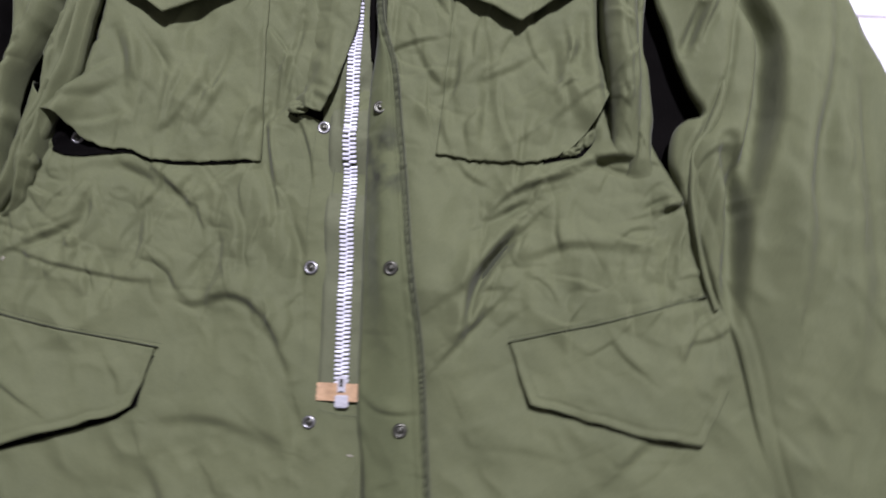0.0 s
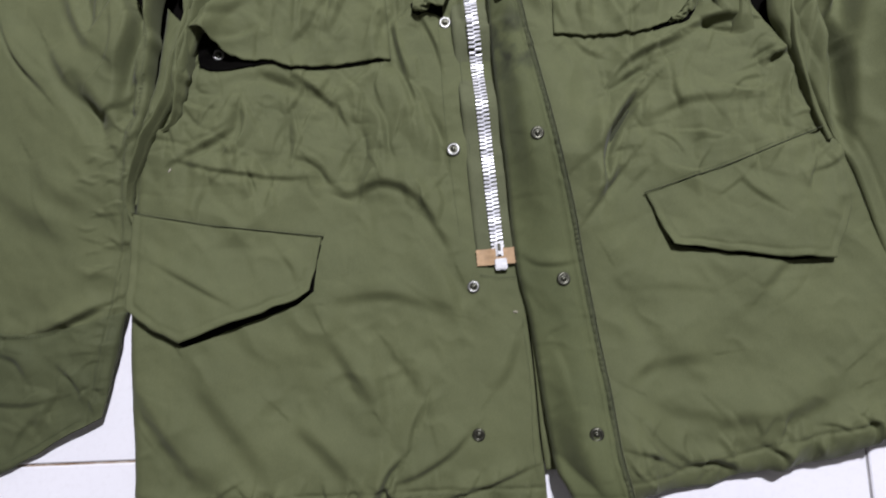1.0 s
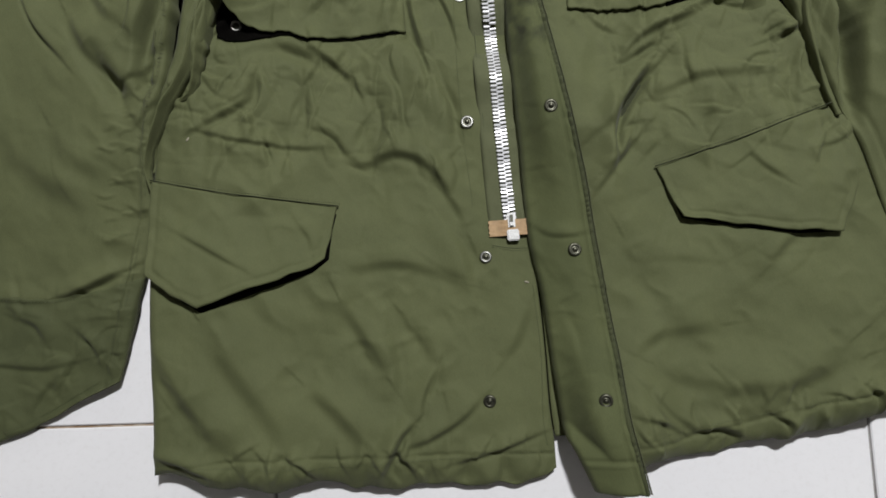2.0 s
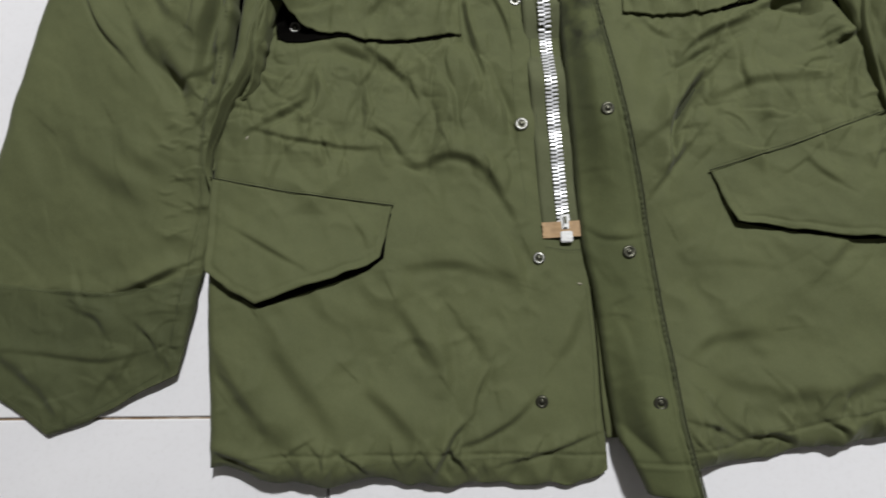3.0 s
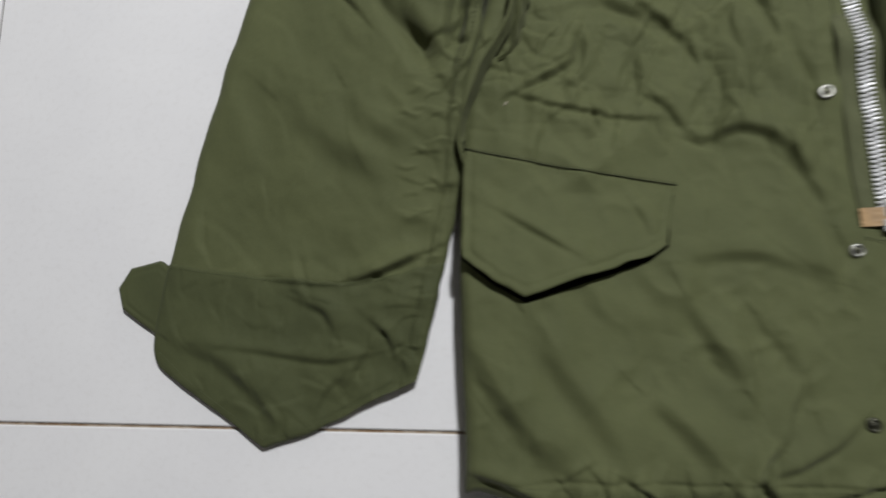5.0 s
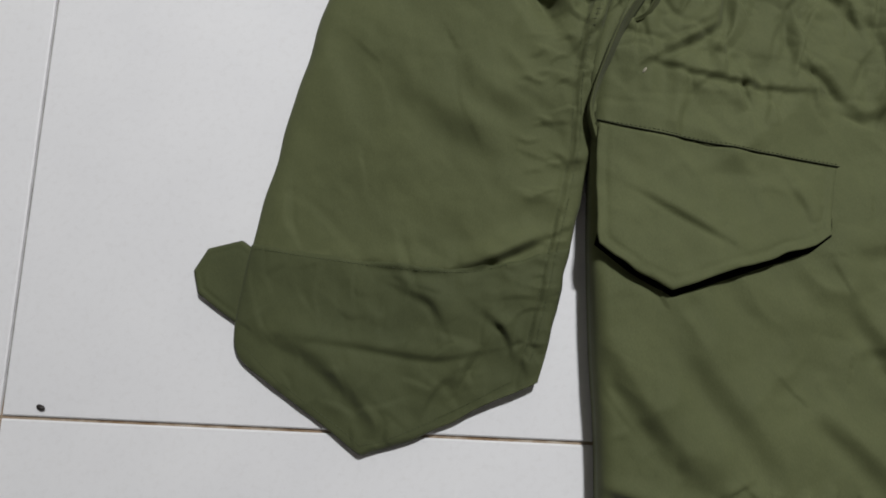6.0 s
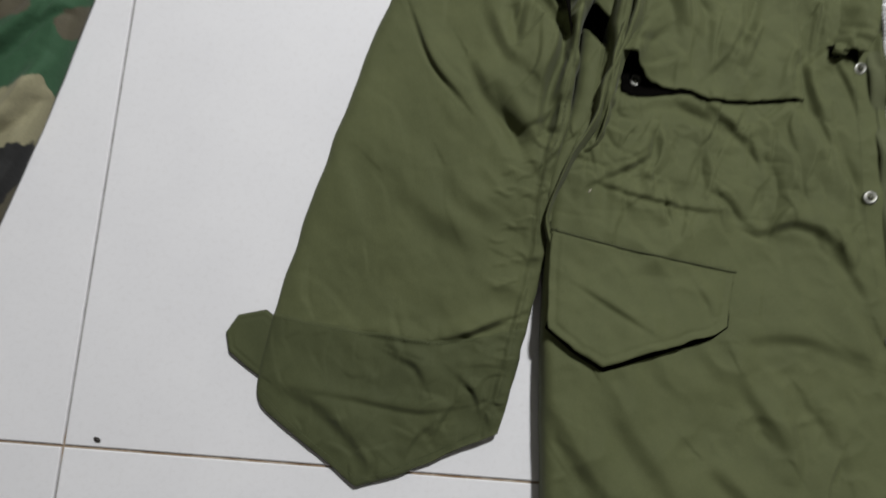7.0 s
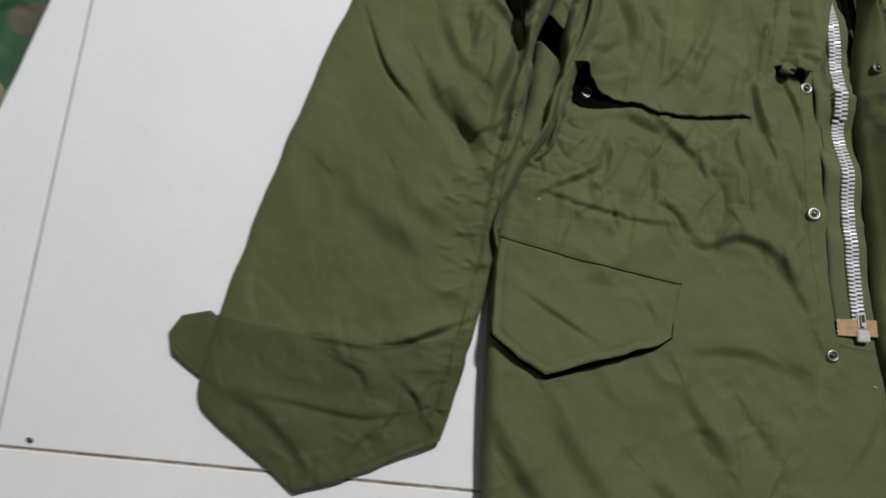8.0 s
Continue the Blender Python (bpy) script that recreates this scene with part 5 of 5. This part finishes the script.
def stitches():
    """Rows of thread along seams and hems of the fronts."""
    rows = [[(0.868, 0.13), (0.873, 0.06), (0.872, 0.0), (0.875, -0.03)],
            [(0.486, 0.249), (0.58, 0.231), (0.672, 0.221)], [(1.0, 0.252), (1.09, 0.277), (1.17, 0.305)],
            [(0.52, -0.037), (0.62, -0.043), (0.74, -0.040), (0.87, -0.036)], [(0.97, -0.025), (1.08, -0.005), (1.23, 0.02)],
            [(0.828, 0.17), (0.85, 0.166), (0.872, 0.167)], [(0.797, 0.44), (0.800, 0.33), (0.81, 0.21)]]
    for row in rows:
        far = np.linalg.norm(np.diff(np.array(row), axis=0), axis=1).sum()
        pts = spline(row, max(4, int(far / 0.0017)))
        zs = front_height(pts[:, 0:1], pts[:, 1:2])[:, 0]
        bm = bmesh.new()
        for k in range(0, len(pts) - 1, 2):
            a, c = Vector((*pts[k], zs[k])), Vector((*pts[k + 1], zs[k + 1]))
            across = Vector((-(c - a).y, (c - a).x, 0)).normalized() * 0.00035
            up = Vector((0, 0, 0.0006))
            vs = [bm.verts.new(p) for p in (a - across, a + across, c + across, c - across, a + up, c + up)]
            for f in ((0, 4, 5, 3), (4, 1, 2, 5), (0, 1, 4), (2, 3, 5)):
                bm.faces.new([vs[i] for i in f])
        put(from_bm("stitching", bm, STITCH, False))


stitches()


def over_sleeve(x, y):
    near = ((sleeve_top[0] - x) ** 2 + (sleeve_top[1] - y) ** 2).argmin()
    return float(sleeve_top[2].flat[near])


def sleeve_stitches():
    """The ladder of thread down the felled inner seam of the sleeve, and the rows round its cuff."""
    ladder = [(0.502, 0.450), (0.499, 0.410), (0.494, 0.377), (0.489, 0.347), (0.479, 0.318), (0.474, 0.285)]
    seam = ladder + [(0.473, 0.270), (0.472, 0.230), (0.463, 0.18), (0.449, 0.112), (0.440, 0.072), (0.435, 0.056)]
    rows = [(ladder, 0.0046, 0.0040, 90), (seam, 0.0034, 0.0006, 0), ([(x - 0.006, y) for x, y in seam], 0.0034, 0.0006, 0),
            ([(0.206, 0.145), (0.285, 0.135), (0.37, 0.128), (0.42, 0.135)], 0.0036, 0.0006, 0), ([(0.206, 0.066), (0.240, 0.037), (0.300, -0.003), (0.309, -0.008), (0.353, 0.008), (0.425, 0.046)], 0.0036, 0.0006, 0)]
    for row, step, wide, across in rows:
        far = np.linalg.norm(np.diff(np.array(row), axis=0), axis=1).sum()
        pts = spline(row, max(4, int(far / step)))
        bm = bmesh.new()
        for k in range(len(pts) - 1):
            d = Vector((*(pts[k + 1] - pts[k]), 0)).normalized()
            d, n = (Vector((-d.y, d.x, 0)), d) if across else (d, Vector((-d.y, d.x, 0)))
            half = wide * 0.5 if across else step * 0.3
            ends = [Vector((*pts[k], 0)) + d * e * half for e in (-1, 1)]
            for e in ends:
                e.z = over_sleeve(e.x, e.y) + (0.0019 if e.y < 0.15 else 0.0)
            a, c = ends
            n, up = n * (0.0006 if across else 0.0003), Vector((0, 0, 0.0005))
            vs = [bm.verts.new(p) for p in (a - n, a + n, c + n, c - n, a + up, c + up)]
            for f in ((0, 4, 5, 3), (4, 1, 2, 5), (0, 1, 4), (2, 3, 5)):
                bm.faces.new([vs[i] for i in f])
        put(from_bm("stitching", bm, TAPE if across else STITCH, False))


sleeve_stitches()


def seams():
    """Folded seams, drawn as narrow sunk cords; dark ones paint the shade above the flaps."""
    rows = [([(0.484, 0.2465), (0.53, 0.2365), (0.58, 0.228), (0.671, 0.2175)], 0.0055), ([(1.000, 0.2485), (1.09, 0.2735), (1.176, 0.3035)], 0.0055),
            ([(0.818, 0.44), (0.820, 0.37), (0.826, 0.28), (0.834, 0.20)], 0.0012), ([(0.828, 0.172), (0.85, 0.1685), (0.868, 0.169)], 0.0006)]
    for row, lift in rows:
        pts = spline(row, 90)
        nrm = np.gradient(pts, axis=0)
        nrm = np.stack([-nrm[:, 1], nrm[:, 0]], 1) / np.linalg.norm(nrm, axis=1)[:, None]
        off = np.array([-0.00035, 0.0, 0.00035])
        X, Y = pts[:, 0:1] + nrm[:, 0:1] * off, pts[:, 1:2] + nrm[:, 1:2] * off
        Z = np.maximum(front_base(X, Y) + 0.45 * FRONT(X, Y) + lift, front_height(X, Y) + 0.0040) if lift > 0.004 else front_height(X, Y) + lift
        put(sheet("seam", X, Y, Z + np.array([-0.0004, 0.0002, -0.0004]), 0.004, SEAM_SHADE if lift > 0.004 else STITCH))


seams()


# ---- second garment ----
def camo_garment():
    coat = new("camouflage_jacket")
    coat.location = (-0.25, 0.4, 0)
    tagged(coat, "woodland camouflage jacket lying crumpled on the tiles", "jacket")
    folds = Relief(40)
    folds.crease((-0.16, 0.30), (-0.10, 0.34), (-0.06, 0.42), 0.008, 0.02, 0.016)
    folds.crease((-0.13, 0.22), (-0.105, 0.26), (-0.07, 0.29), 0.005, 0.014, 0.008)
    folds.crease((-0.20, 0.38), (-0.12, 0.43), (-0.07, 0.50), 0.010, 0.02, 0.014)
    folds.crease((-0.10, 0.45), (-0.06, 0.47), (-0.03, 0.46), 0.006, 0.014, 0.007)
    folds.crease((-0.09, 0.36), (-0.07, 0.37), (-0.055, 0.36), 0.004, 0.01, 0.006)
    folds.crease((-0.40, 0.30), (-0.28, 0.35), (-0.20, 0.50), 0.01, 0.03, 0.012)
    X, Y, u, v = coons([(-0.55, 0.74), (-0.3, 0.75), (0.010, 0.72)], [(-0.50, 0.02), (-0.33, 0.03), (-0.165, 0.02)],
                       [(-0.55, 0.74), (-0.54, 0.4), (-0.50, 0.02)], [(0.010, 0.72), (-0.022, 0.60), (-0.046, 0.489), (-0.073, 0.362), (-0.108, 0.227), (-0.136, 0.12), (-0.165, 0.02)], 0.003)
    Z = 0.024 + folds(X, Y) + 0.004 * speckle(X, Y, 0.05, 44)
    Z = 0.004 + (Z - 0.004) * rounded(rim_distance(X, Y), 0.02)
    Z = Z - 0.0016 * np.exp(-(((rim_distance(X, Y, "r") - 0.010) / 0.002) ** 2)) + 0.0022 * ridged(X, Y, 0.05, 47)
    under(sheet("front", X, Y, Z, 0.002, CAMO), coat)
    X, Y, u, v = coons([(-0.30, 0.72), (-0.09, 0.70)], [(-0.34, 0.30), (-0.20, 0.275)], [(-0.30, 0.72), (-0.32, 0.5), (-0.34, 0.30)], [(-0.09, 0.70), (-0.13, 0.5), (-0.20, 0.275)], 0.004)
    Z = 0.036 + folds(X, Y) * 0.6 + 0.014 * rounded(rim_distance(X, Y), 0.03)
    under(sheet("sleeve", X, Y, Z, 0.003, CAMO), coat)


camo_garment()


def debris():
    """Bits of lint caught on the cloth, and a dark speck for a small spot on it."""
    for x, y, colour, label in ((0.974, 0.313, DARK, "small dark spot on the cloth"), (0.862, 0.133, LINT, "small pale bit of lint caught on the cloth"), (0.521, 0.288, LINT, "small pale bit of lint caught on the cloth")):
        bm = lathe_bm([(0, 0), (0.0010, 0.0002), (0.0012, 0.0008), (0, 0.0014)], 8)
        ob = tagged(from_bm("lint", bm, colour), label, "lint")
        ob.matrix_world = pose(x, y, front_z(x, y) - 0.0002, 0, 0, random.uniform(0, 180)) @ Matrix.Diagonal((2.2, 0.9, 1, 1))


debris()
